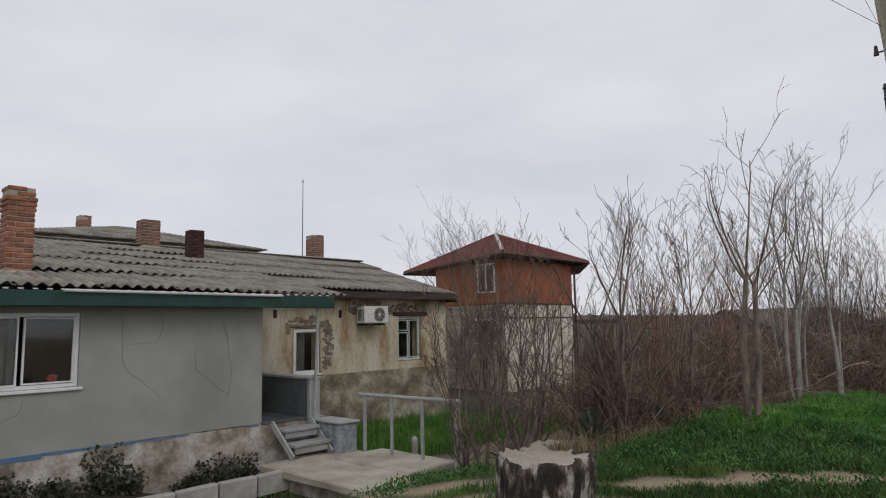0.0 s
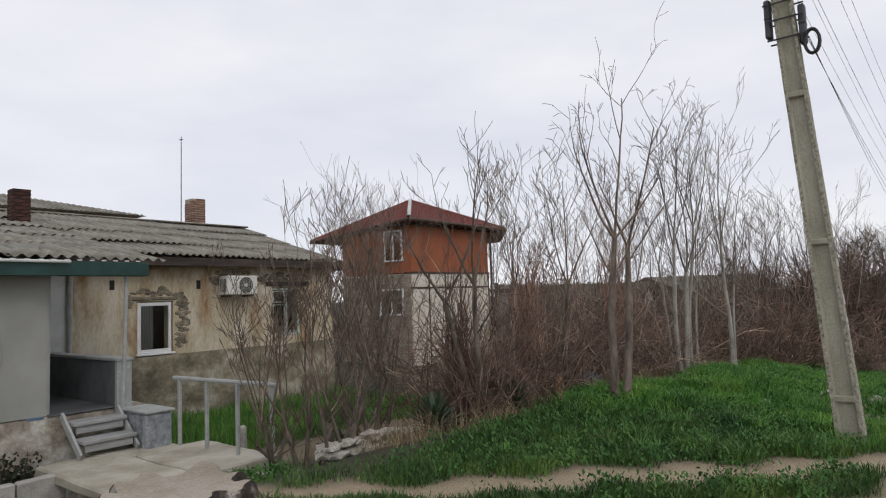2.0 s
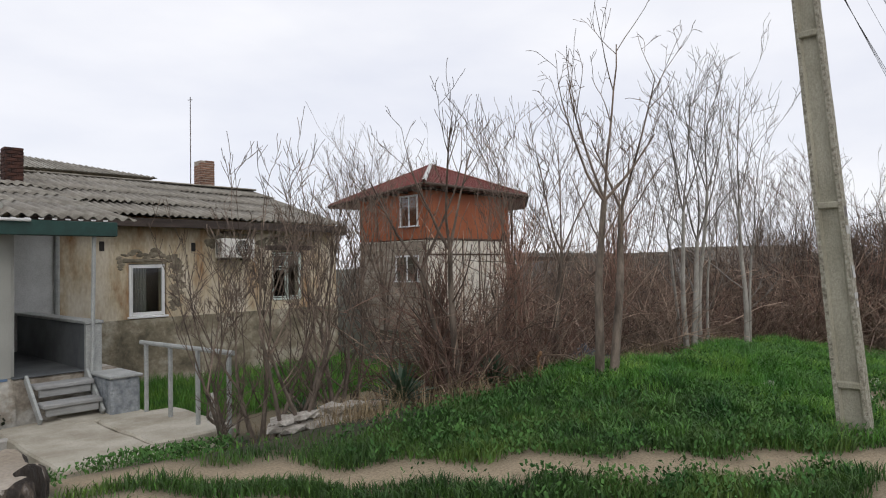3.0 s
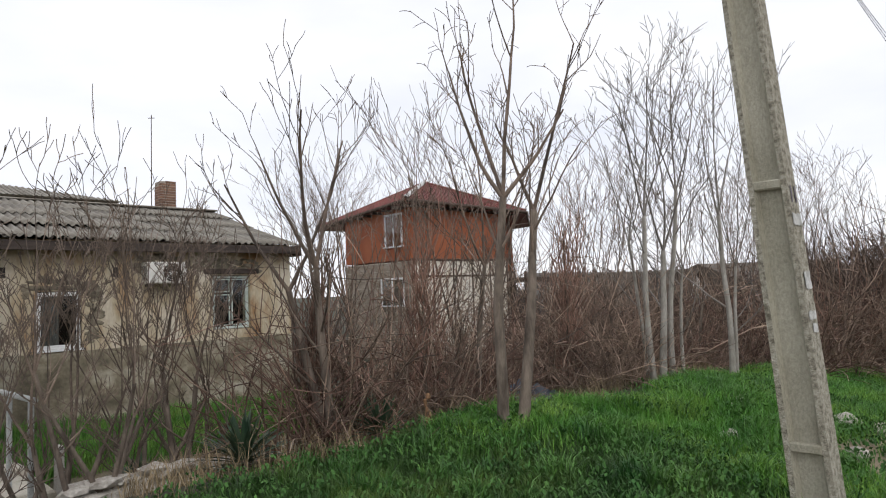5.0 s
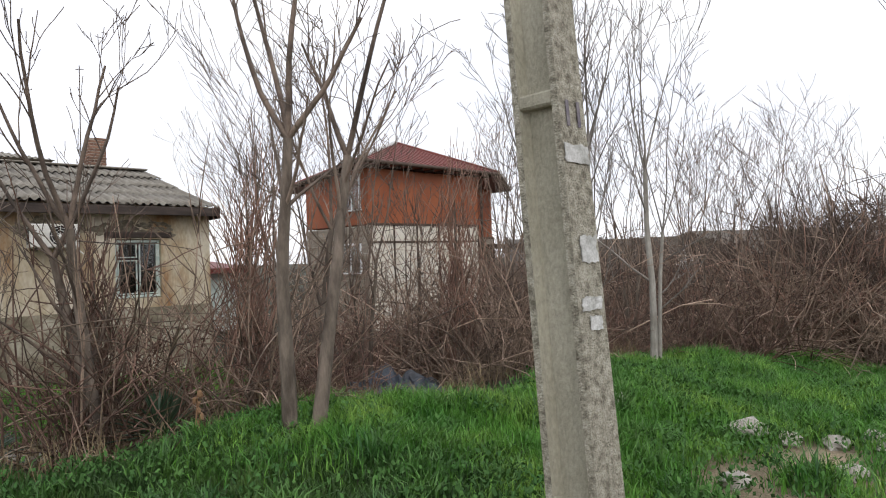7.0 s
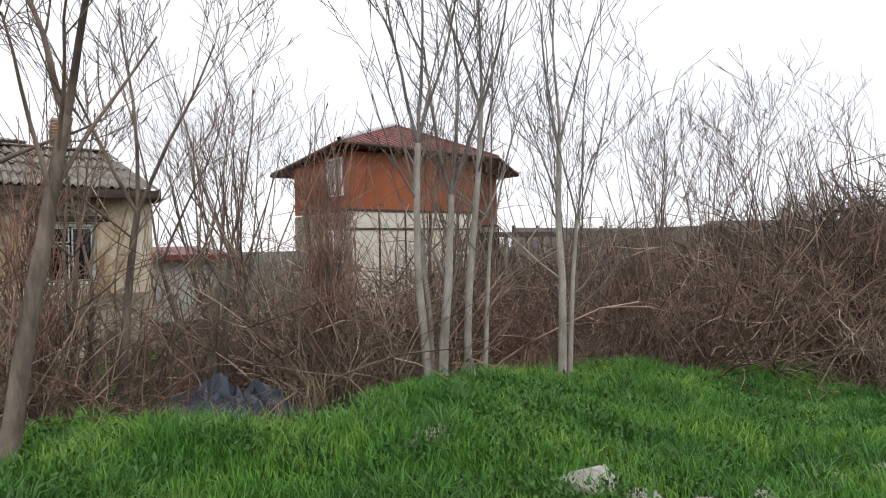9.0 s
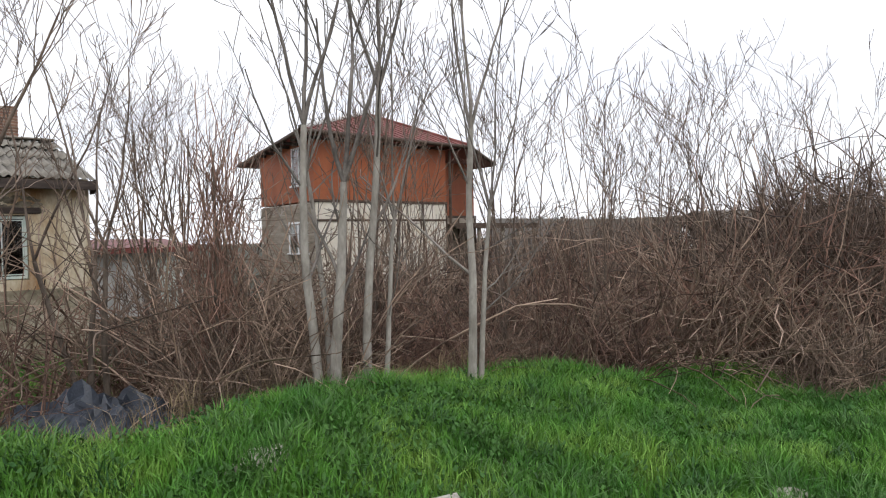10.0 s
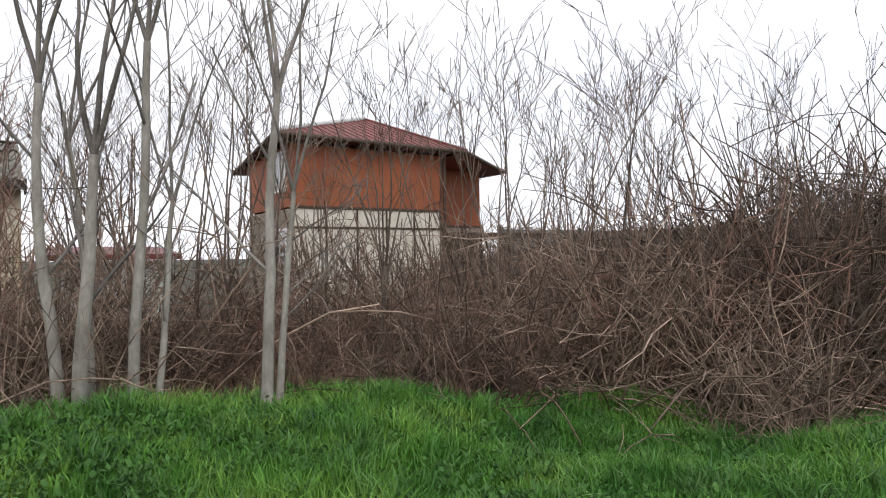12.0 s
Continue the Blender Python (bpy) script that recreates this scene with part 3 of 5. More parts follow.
# ---- ochre house ----
def ochre_house():
    h = empty("ochre_house", (11.5, 16, -0.9), "old house with stained ochre plaster and corrugated roof", "house")
    wins = [(9.58, 10.38, 0.6, 1.74), (13.05, 13.98, 0.76, 2.02)]
    put("front_wall", wall_with_openings("front_wall", 6.48, 15.05, 0.56, 2.75, 13.9, 14.3, [(a, b, max(c, 0.56), d) for a, b, c, d in wins], M_OCHRE), h, label="ochre and cream plaster with brown streaks")
    n = 60
    verts, faces = [], []
    for i in range(n + 1):
        x = 6.48 + i * (8.59 / n)
        t = 0.555 + 0.012 * noise.noise((x * 2, 0, 7))
        for y, z in ((13.87, -1.2), (13.86, -0.3), (13.872, t), (13.9, t + 0.004), (14.28, t), (14.28, -1.2)):
            verts.append((x, y + 0.014 * noise.noise((x * 2.5, z * 2.5, 5)), z))
    for i in range(n):
        for k in range(5):
            a = i * 6 + k
            faces.append((a, a + 6, a + 7, a + 1))
    put("lower_wall", mesh_of("lower_wall", verts, faces, M_OLIVE), h, label="rough grey-olive lower plaster with bare stone")
    put("end_wall", wall_with_openings("end_wall", 14.305, 22.0, -1.2, 2.7, -15.05, -14.7, [], M_OLIVE), h).rotation_euler = (0, 0, math.pi / 2)
    v = [(14.72, 14.3, 2.7), (14.72, 22, 2.7), (14.72, 18, 4.0), (15.02, 14.3, 2.7), (15.02, 22, 2.7), (15.02, 18, 4.0)]
    put("gable_wall", mesh_of("gable_wall", v, [(0, 1, 2), (3, 5, 4), (0, 2, 5, 3), (2, 1, 4, 5), (1, 0, 3, 4)], M_OLIVE), h)
    box("rear_wall", (6.5, 21.7, -1.2), (14.7, 22.0, 2.7), M_OLIVE, h, c=0)
    # floor and added sheet behind the windows, indoor shade painted as near-black
    box("shaded_floor_slab", (6.5, 14.31, -0.2), (14.69, 21.69, 0.0), M_DARK, h, c=0)
    box("room_shade_wall", (6.5, 15.6, 0.01), (14.69, 15.65, 2.6), M_DARK, h, c=0)
    roof_slope(h, 7.95, 15.0, 13.45, 2.74, 18.05, 4.04, 4, 7, 7)
    v = [(7.95, 18.0, 4.0), (15.08, 18.0, 4.0), (15.08, 22.6, 2.7), (7.95, 22.6, 2.7), (7.95, 18.0, 3.94), (15.08, 18.0, 3.94), (15.08, 22.6, 2.64), (7.95, 22.6, 2.64)]
    put("rear_slope", mesh_of("rear_slope", v, [(0, 1, 2, 3), (7, 6, 5, 4), (0, 4, 5, 1), (1, 5, 6, 2), (2, 6, 7, 3), (3, 7, 4, 0)], M_ASB), h)
    box("ridge_cap", (-6.0, 17.85, 4.05), (15.08, 18.15, 4.1), M_ASB, h, c=0.03)
    box("eave_board", (7.6, 13.46, 2.5), (15.1, 13.5, 2.68), M_DARKWOOD, h)
    box("eave_soffit", (7.6, 13.5, 2.62), (15.1, 13.9, 2.66), M_DARKWOOD, h)
    box("verge_board", (15.1, 13.5, 2.45), (15.14, 14.1, 2.72), M_DARKWOOD, h)
    # shallow bare-stone patches where plaster has fallen round the openings
    rng = random.Random(11)

    def patch(cx, cz, rx, rz, hole, seed):
        st = bmesh.new()
        for _ in range(90):
            a = rng.uniform(0, 2 * math.pi)
            q = math.sqrt(rng.uniform(0, 1))
            x, z = cx + rx * q * math.cos(a), cz + rz * q * math.sin(a)
            if hole and hole[0] - 0.1 < x < hole[1] + 0.1 and hole[2] - 0.1 < z < hole[3] + 0.06:
                continue
            w, t = rng.uniform(0.07, 0.15), rng.uniform(0.035, 0.075)
            m = Matrix.Translation((x, 13.9, z)) @ Euler((0, rng.uniform(-0.2, 0.2), 0)).to_matrix().to_4x4() @ Matrix.Diagonal((w, rng.uniform(0.02, 0.036), t, 1))
            bmesh.ops.create_icosphere(st, subdivisions=1, radius=0.75, matrix=m)
        part("bare_stone", st, M_STONE, h, "bare rubble where the plaster fell")
    patch(9.98, 1.75, 0.68, 0.30, wins[0], 1)
    patch(10.55, 1.3, 0.2, 0.6, wins[0], 2)
    patch(13.5, 2.2, 0.85, 0.2, wins[1], 3)
    patch(11.9, 2.25, 0.6, 0.22, None, 4)
    patch(10.6, -0.3, 1.0, 0.35, None, 5)
    patch(12.6, -0.6, 1.3, 0.25, None, 5)
    for x, z in ((9.05, 2.1), (11.0, 2.1)):
        # thin near-black block on the plaster, painted shade of the hole
        box("vent_hole", (x - 0.05, 13.893, z - 0.1), (x + 0.05, 13.91, z + 0.1), M_DARK, h, c=0)
    box("lintel", (12.85, 13.86, 2.04), (14.2, 13.92, 2.16), M_DARKWOOD, h, c=0.02)
    box("lintel", (9.45, 13.87, 1.76), (10.5, 13.92, 1.84), M_STONE, h, c=0.02)
    window_unit("window_2", 9.6, 10.36, 0.62, 1.72, 13.93, "white plastic window with grey surround in ochre wall", M_UPVC, [(0.05, 0.95, 0.04, 0.96)])
    window_unit("window_3", 13.06, 13.97, 0.78, 2.0, 13.98, "faded teal wooden casement window in ochre wall", M_TEAL, [(0.05, 0.5, 0.05, 0.66), (0.05, 0.5, 0.68, 0.95), (0.52, 0.95, 0.05, 0.95)], sill=False, curtain=False)
    bm = cyl_bm((8.2, 13.8, 2.45), (8.2, 13.8, -0.2), 0.05, n=10)
    cyl_bm((8.2, 13.8, 2.45), (7.95, 13.55, 2.62), 0.05, n=10, bm=bm)
    part("downpipe", bm, M_STEEL, h, "grey metal downpipe")


ochre_house()
chimney(14.22, 19.6, 3.55, 5.08, 0.48, "weathered brown brick chimney on the ochre house", ragged=True, old=True)


def antenna():
    a = empty("roof_antenna", (14.2, 20.0, 3.4), "thin tall metal aerial pole on the roof ridge", "antenna")
    part("mast", cyl_bm((14.2, 20.0, 3.3), (14.22, 20.0, 7.25), 0.018, 0.012, 8), M_BEAM, a)
    part("crossbar", cyl_bm((14.1, 19.9, 7.1), (14.36, 20.14, 7.2), 0.012, n=6), M_BEAM, a)
    a.location.x -= 0.25


antenna()


def air_conditioner():
    a = empty("air_conditioner", (11.9, 13.6, 1.85), "old outdoor air conditioner in yellowed white casing", "air conditioner")
    x0, x1, y0, y1, z0, z1 = 11.47, 12.3, 13.45, 13.8, 1.84, 2.29
    box("casing", (x0, y0, z0), (x1, y1, z1), M_AC, a, c=0.02)
    cx, cz = x0 + 0.5, (z0 + z1) / 2
    # black disc and, below, black side strips paint the shade inside the casing
    part("fan_opening", cyl_bm((cx, y0 - 0.004, cz), (cx, y0 + 0.02, cz), 0.19, n=28), M_DARK, a)
    for r in (0.05, 0.1, 0.15, 0.19):
        ring = Tubes()
        ring.add([Vector((cx + r * math.cos(q * 0.2244), y0 - 0.012, cz + r * math.sin(q * 0.2244))) for q in range(29)], [0.004] * 29, 4)
        put("grille_ring", ring.mesh("grille_ring", M_AC), a)
    for k in range(8):
        q = k * math.pi / 4
        part("grille_spoke", cyl_bm((cx + 0.03 * math.cos(q), y0 - 0.012, cz + 0.03 * math.sin(q)), (cx + 0.19 * math.cos(q), y0 - 0.012, cz + 0.19 * math.sin(q)), 0.004, n=4), M_AC, a)
    part("fan_hub", cyl_bm((cx, y0 - 0.014, cz), (cx, y0 - 0.005, cz), 0.035, n=14), M_AC, a)
    for k in range(5):
        box("side_slot", (x0 - 0.003, y0 + 0.06 + k * 0.05, 1.91), (x0 + 0.01, y0 + 0.085 + k * 0.05, 2.21), M_DARK, a, c=0)
    for x in (x0 + 0.1, x1 - 0.14):
        box("bracket", (x, y0 + 0.02, z0 - 0.05), (x + 0.04, 13.895, z0 - 0.002), M_DARKWOOD, a)
    part("drain_hose", cyl_bm((x1 - 0.05, y0 + 0.1, z0), (x1 + 0.06, y0 + 0.02, z0 - 0.13), 0.012, n=6), M_AC, a)


air_conditioner()


# ---- porch, steps, slab and rail ----
def porch():
    p = empty("porch", (7.0, 11.5, -0.9), "raised porch with grey parapet coloured dark for roof shade, and slim roof post", "porch")
    box("floor", (6.48, 10.36, -1.0), (7.9, 13.85, 0.1), M_PLINTH, p, c=0.02)
    box("floor_top", (6.48, 10.33, 0.102), (7.42, 13.85, 0.12), M_PORCH, p)
    # roof shade is in the parapet's dark colour; its lit end gets lighter grey
    box("parapet", (7.42, 10.36, 0.102), (7.58, 13.85, 0.8), M_PORCH, p, "grey parapet with the roof's shade put into its colour")
    box("parapet_end", (7.4, 10.26, -0.1), (7.62, 10.357, 0.8), M_STEEL, p, "parapet end coloured lighter, as outside the roof's shade")
    box("parapet_cap", (7.38, 10.24, 0.803), (7.64, 13.85, 0.85), M_STEEL, p)
    part("roof_post", cyl_bm((7.46, 10.2, 0.1), (7.46, 10.1, 2.12), 0.03, n=8), M_STEEL, p)
    box("roof_beam", (6.5, 10.06, 2.1), (7.75, 10.14, 2.2), M_DARKWOOD, p)
    box("rear_wall", (6.49, 13.84, 0.125), (8.05, 13.886, 2.5), M_PALEWALL, p, "pale wall at the back of the porch", c=0)
    box("side_lining", (6.48, 10.45, 0.125), (6.53, 13.6, 2.4), M_GREY, p, c=0)
    box("rear_door_frame", (6.54, 13.7, 0.125), (6.6, 13.835, 2.2), M_UPVC, p)
    s = empty("porch_steps", (7.0, 10.0, -0.5), "three grey painted board steps with sloping stringers", "steps")
    for k, (y, z) in enumerate(((10.12, 0.03), (9.82, -0.19))):
        box("tread", (6.66, y - 0.2, z - 0.06), (7.4, y + 0.13, z), M_STEP, s, c=0.012)
        box("riser", (6.7, y - 0.16, z - 0.17), (7.36, y - 0.12, z - 0.062), M_STEP, s)
    for x in (6.62, 7.4):
        bm = box_bm((x - 0.02, -0.42, -0.06), (x + 0.02, 0.42, 0.05), 0.006)
        bmesh.ops.rotate(bm, verts=bm.verts, cent=(0, 0, 0), matrix=Matrix.Rotation(radians(38), 3, "X"))
        part("stringer", bm, M_STEEL, s, at=(0, 9.93, -0.14))
    w = empty("step_wall", (7.75, 9.9, -0.6), "rough blue-grey rendered wall beside the steps", "low wall")
    box("body", (7.45, 9.45, -0.95), (7.85, 10.25, 0.06), M_BLUEGREY, w, c=0.03)
    box("coping", (7.42, 9.42, 0.063), (7.88, 10.255, 0.1), M_STEEL, w, c=0.01)
    for ob in (p, s, w):
        ob.location.x += 0.13


porch()


def carton():
    c = empty("carton", (6.85, 12.5, 0.122), "small brown cardboard box on the porch floor", "box")
    box("body", (6.7, 12.35, 0.122), (7.0, 12.65, 0.34), M_CARD, c, c=0.004)
    box("flap", (6.69, 12.34, 0.342), (7.01, 12.5, 0.348), M_CARD, c, c=0)
    box("flap", (6.69, 12.505, 0.342), (7.01, 12.66, 0.349), M_CARD, c, c=0)


carton()


def slab():
    s = empty("concrete_slab", (7.3, 8.5, -0.7), "cracked pale concrete slabs in front of the steps", "slab")
    rng = random.Random(8)
    for x0, x1, y0, y1, z in ((6.25, 7.3, 7.15, 9.85, -0.44), (7.31, 8.42, 7.45, 9.3, -0.42), (7.0, 8.0, 9.3, 10.1, -0.43)):
        bm = box_bm((x0, y0, z - 0.14), (x1, y1, z), 0.025)
        bmesh.ops.subdivide_edges(bm, edges=bm.edges[:], cuts=5, use_grid_fill=True)
        for v in bm.verts:
            v.co += Vector((noise.noise(v.co * 2.2), noise.noise(v.co * 2.2 + Vector((5, 0, 0))), 0.25 * noise.noise(v.co * 1.5))) * 0.06
        part("slab_piece", bm, M_SLAB, s)
    box("support", (6.4, 7.4, -1.1), (8.3, 9.9, -0.575), M_PLINTH, s, c=0.05)
    r = empty("handrail", (8.1, 8.2, -0.42), "grey steel handrail with square posts", "railing")
    rows = ((7.98, 9.25), (8.03, 8.6), (8.07, 7.9), (8.12, 7.2))
    for x, y in rows:
        box("post", (x - 0.025, y - 0.025, -0.6), (x + 0.025, y + 0.025, 0.53), M_STEEL, r)
    part("top_rail", cyl_bm((7.97, 9.4, 0.55), (8.13, 7.1, 0.55), 0.032, n=8), M_STEEL, r)
    b = empty("short_post", (8.75, 8.8, -0.7), "short rounded concrete post", "post")
    part("body", cyl_bm((8.75, 8.8, -0.9), (8.75, 8.8, -0.28), 0.06, 0.055, 10), M_KERB, b)
    part("cap", bmesh_blob((8.75, 8.8, -0.28), 0.056, 2, rough=0.05), M_KERB, b)


slab()


def garden_kerbs():
    """Low rough walls that edge the yard."""
    rng = random.Random(4)
    k = empty("yard_edging", (5, 9.2, -0.5), "low pale concrete edging of the yard", "edging")
    for i in range(9):
        x = 1.2 + i * 0.62
        ob = part("edging_block", box_bm((-0.3, -0.07, -0.2), (0.3, 0.07, 0.12), 0.02), M_KERB, k, at=(x, 9.22 + 0.02 * rng.uniform(-1, 1), -0.57))
        ob.rotation_euler = (0, rng.uniform(-0.03, 0.03), rng.uniform(-0.03, 0.03))
    w = empty("rubble_wall", (9.5, 6.0, -0.3), "low tumbled dry-stone wall at the verge", "low wall")
    for i in range(90):
        x = rng.uniform(8.2, 11.4)
        y = 6.3 + 0.12 * rng.uniform(-1, 1) - 0.03 * (x - 8)
        r = rng.uniform(0.07, 0.17)
        part("stone", bmesh_blob((0, 0, 0), r, i, (1.5, 0.9, 0.5), 1, 0.5), M_ROCK, w, at=(x, y, gz(x, y) + rng.uniform(0.0, 0.2)))


garden_kerbs()


# ---- red two-storey house ----
def red_house():
    h = empty("red_house", (25, 20, -1.0), "two-storey house, rust-red upper walls over cream panels", "house")
    x0, x1, y0, y1 = 21.75, 27.0, 16.88, 20.8
    box("lower_core", (x0 + 0.06, y0 + 0.06, -1.2), (x1 - 0.02, y1, 2.58), M_CREAM, h, c=0)
    box("upper_wall", (x0, y0, 2.62), (x1, y1, 4.5), M_RUST, h, "rust-red painted sheet wall", c=0.01)
    box("side_bay", (x1 + 0.003, 19.8, -1.2), (30.95, 22.4, 4.55), M_RUST, h, "darker recessed side bay", c=0.01)
    box("bay_base", (x1 + 0.005, 19.7, -1.2), (30.97, 19.795, 2.2), M_SIDE, h)
    box("bay_rail", (x1 + 0.005, 19.68, 2.205), (30.97, 19.795, 2.3), M_BEAM, h)
    for k in range(5):
        box("bay_batten", (x1 + 0.1 + k * 0.94, 19.66, -1.2), (x1 + 0.17 + k * 0.94, 19.698, 2.2), M_BEAM, h, c=0.004)
    # cream panels between dark battens on the front, boarding on the side
    xs = [x0 + 0.04 + (x1 - x0 - 0.04) * k / 5 for k in range(6)]
    for k in range(5):
        for z0, z1 in ((-1.1, 1.98), (2.05, 2.58)):
            box("panel", (xs[k] + 0.03, y0 + 0.02, z0), (xs[k + 1] - 0.03, y0 + 0.075, z1), M_CREAM, h, c=0.006)
    for x in xs[1:]:
        box("batten", (x - 0.028, y0 - 0.005, -1.1), (x + 0.028, y0 + 0.055, 2.6), M_BEAM, h, c=0.004)
    box("rail_batten", (x0, y0 - 0.012, 1.98), (x1, y0 + 0.05, 2.045), M_BEAM, h, c=0.004)
    box("floor_band", (x0 - 0.03, y0 - 0.03, 2.585), (x1 + 0.02, y0 + 0.05, 2.66), M_BEAM, h, c=0.004)
    for k in range(12):
        box("side_board", (x0 - 0.01, y0 + 0.06, -1.1 + k * 0.305), (x0 + 0.055, y1, -1.1 + k * 0.305 + 0.295), M_SIDE, h, c=0.006)
    # windows of the side wall
    for za, zb, ya, yb in ((3.15, 4.35, 17.3, 18.3), (1.0, 2.0, 17.3, 18.6)):
        w = empty("window", (x0, (ya + yb) / 2, za), "", "")
        w.parent = h
        w.location = Vector((x0, (ya + yb) / 2, za)) - Vector(h.location)
        box("frame", (x0 - 0.05, ya, za), (x0 + 0.02, ya + 0.07, zb), M_UPVC, w)
        box("frame", (x0 - 0.05, yb - 0.07, za), (x0 + 0.02, yb, zb), M_UPVC, w)
        box("frame", (x0 - 0.05, ya + 0.07, zb - 0.07), (x0 + 0.02, yb - 0.07, zb), M_UPVC, w)
        box("sill", (x0 - 0.1, ya - 0.05, za - 0.05), (x0 + 0.02, yb + 0.05, za), M_UPVC, w)
        box("mullion", (x0 - 0.045, (ya + yb) / 2 - 0.03, za), (x0 + 0.02, (ya + yb) / 2 + 0.03, zb - 0.07), M_UPVC, w)
        box("pane", (x0 - 0.02, ya + 0.07, za), (x0 - 0.012, yb - 0.07, zb - 0.07), M_GLASS, w)
    # hipped sheet roof with deep eaves
    ex0, ey0, ez = 21.05, 16.3, 4.68
    ap = Vector((26.15, 20.75, 6.34))
    cs = [Vector((ex0, ey0, ez)), Vector((27.75, 16.35, 4.65)), Vector((32.1, 19.6, 4.6)), Vector((31.9, 23.4, 4.55)), Vector((21.9, 23.1, 4.34))]
    low = [c - Vector((0, 0, 0.1)) for c in cs]
    n = len(cs)
    faces = [(i, (i + 1) % n, n) for i in range(n)] + [(i, i + n + 1, (i + 1) % n + n + 1, (i + 1) % n) for i in range(n)] + [tuple(range(2 * n, n, -1))]
    put("roof", mesh_of("roof", [*cs, ap, *low], faces, M_REDROOF), h, label="dark red hipped sheet roof")
    seams = Tubes()
    for i in (0, 1, 4):
        a, e = cs[i], cs[(i + 1) % n]
        count = round((e - a).length / 0.3)
        for k in range(1, count):
            t = k / count
            foot = a.lerp(e, t)
            along = (e - a).normalized()
            apex_t = min(0.97, max(0.03, (ap - a).dot(along) / (e - a).length))
            share = t / apex_t if t < apex_t else (1 - t) / (1 - apex_t)
            rise = ap - a.lerp(e, apex_t)
            seams.add([foot + Vector((0, 0, 0.012)), foot + rise * share * 0.985 + Vector((0, 0, 0.012))], [0.022, 0.022], 4)
    put("roof_seams", seams.mesh("roof_seams", M_REDROOF), h)
    for i in range(n):
        a, e = cs[i], cs[(i + 1) % n]
        edge = Tubes()
        edge.add([a - Vector((0, 0, 0.05)), e - Vector((0, 0, 0.05))], [0.07, 0.07], 4)
        put("eave_edge", edge.mesh("eave_edge", M_BEAM), h)
    hip = Tubes()
    hip.add([ap + Vector((0, 0, 0.03)), cs[0] + Vector((0, 0, 0.03))], [0.09, 0.09], 5)
    put("hip_flashing", hip.mesh("hip_flashing", M_PALEWALL), h, label="pale metal hip flashing")
    for c in cs[1:]:
        hips = Tubes()
        hips.add([ap + Vector((0, 0, 0.02)), c + Vector((0, 0, 0.02))], [0.06, 0.06], 5)
        put("hip_cap", hips.mesh("hip_cap", M_REDROOF), h)
    for k in range(10):
        y = ey0 + 0.35 + k * 0.6
        box("rafter_end", (ex0 + 0.12 + k * 0.05, y, 4.47 - k * 0.03), (x0, y + 0.06, 4.56 - k * 0.03), M_DARKWOOD, h)
    for k in range(12):
        x = x0 + k * 0.5
        box("rafter_end", (x, ey0 + 0.08, ez - 0.2), (x + 0.06, y0, ez - 0.11), M_DARKWOOD, h)
    part("downpipe", cyl_bm((27.12, 16.8, 4.5), (27.12, 16.8, -1.0), 0.05, n=8), M_BEAM, h)


def lean_to():
    l = empty("lean_to", (30, 17.2, -0.6), "flat-roofed open lean-to beside the red house", "shelter")
    box("roof", (27.2, 16.6, 1.78), (31.5, 19.6, 1.88), M_OLDROOF, l, c=0.01)
    box("front_board", (27.2, 16.55, 1.70), (31.5, 16.595, 1.9), M_BEAM, l, c=0.004)
    for x in (28.4, 29.6, 30.5, 31.35):
        box("post", (x - 0.06, 16.65, -1.2), (x + 0.06, 16.77, 1.775), M_SIDE, l, c=0.01)


red_house()
lean_to()


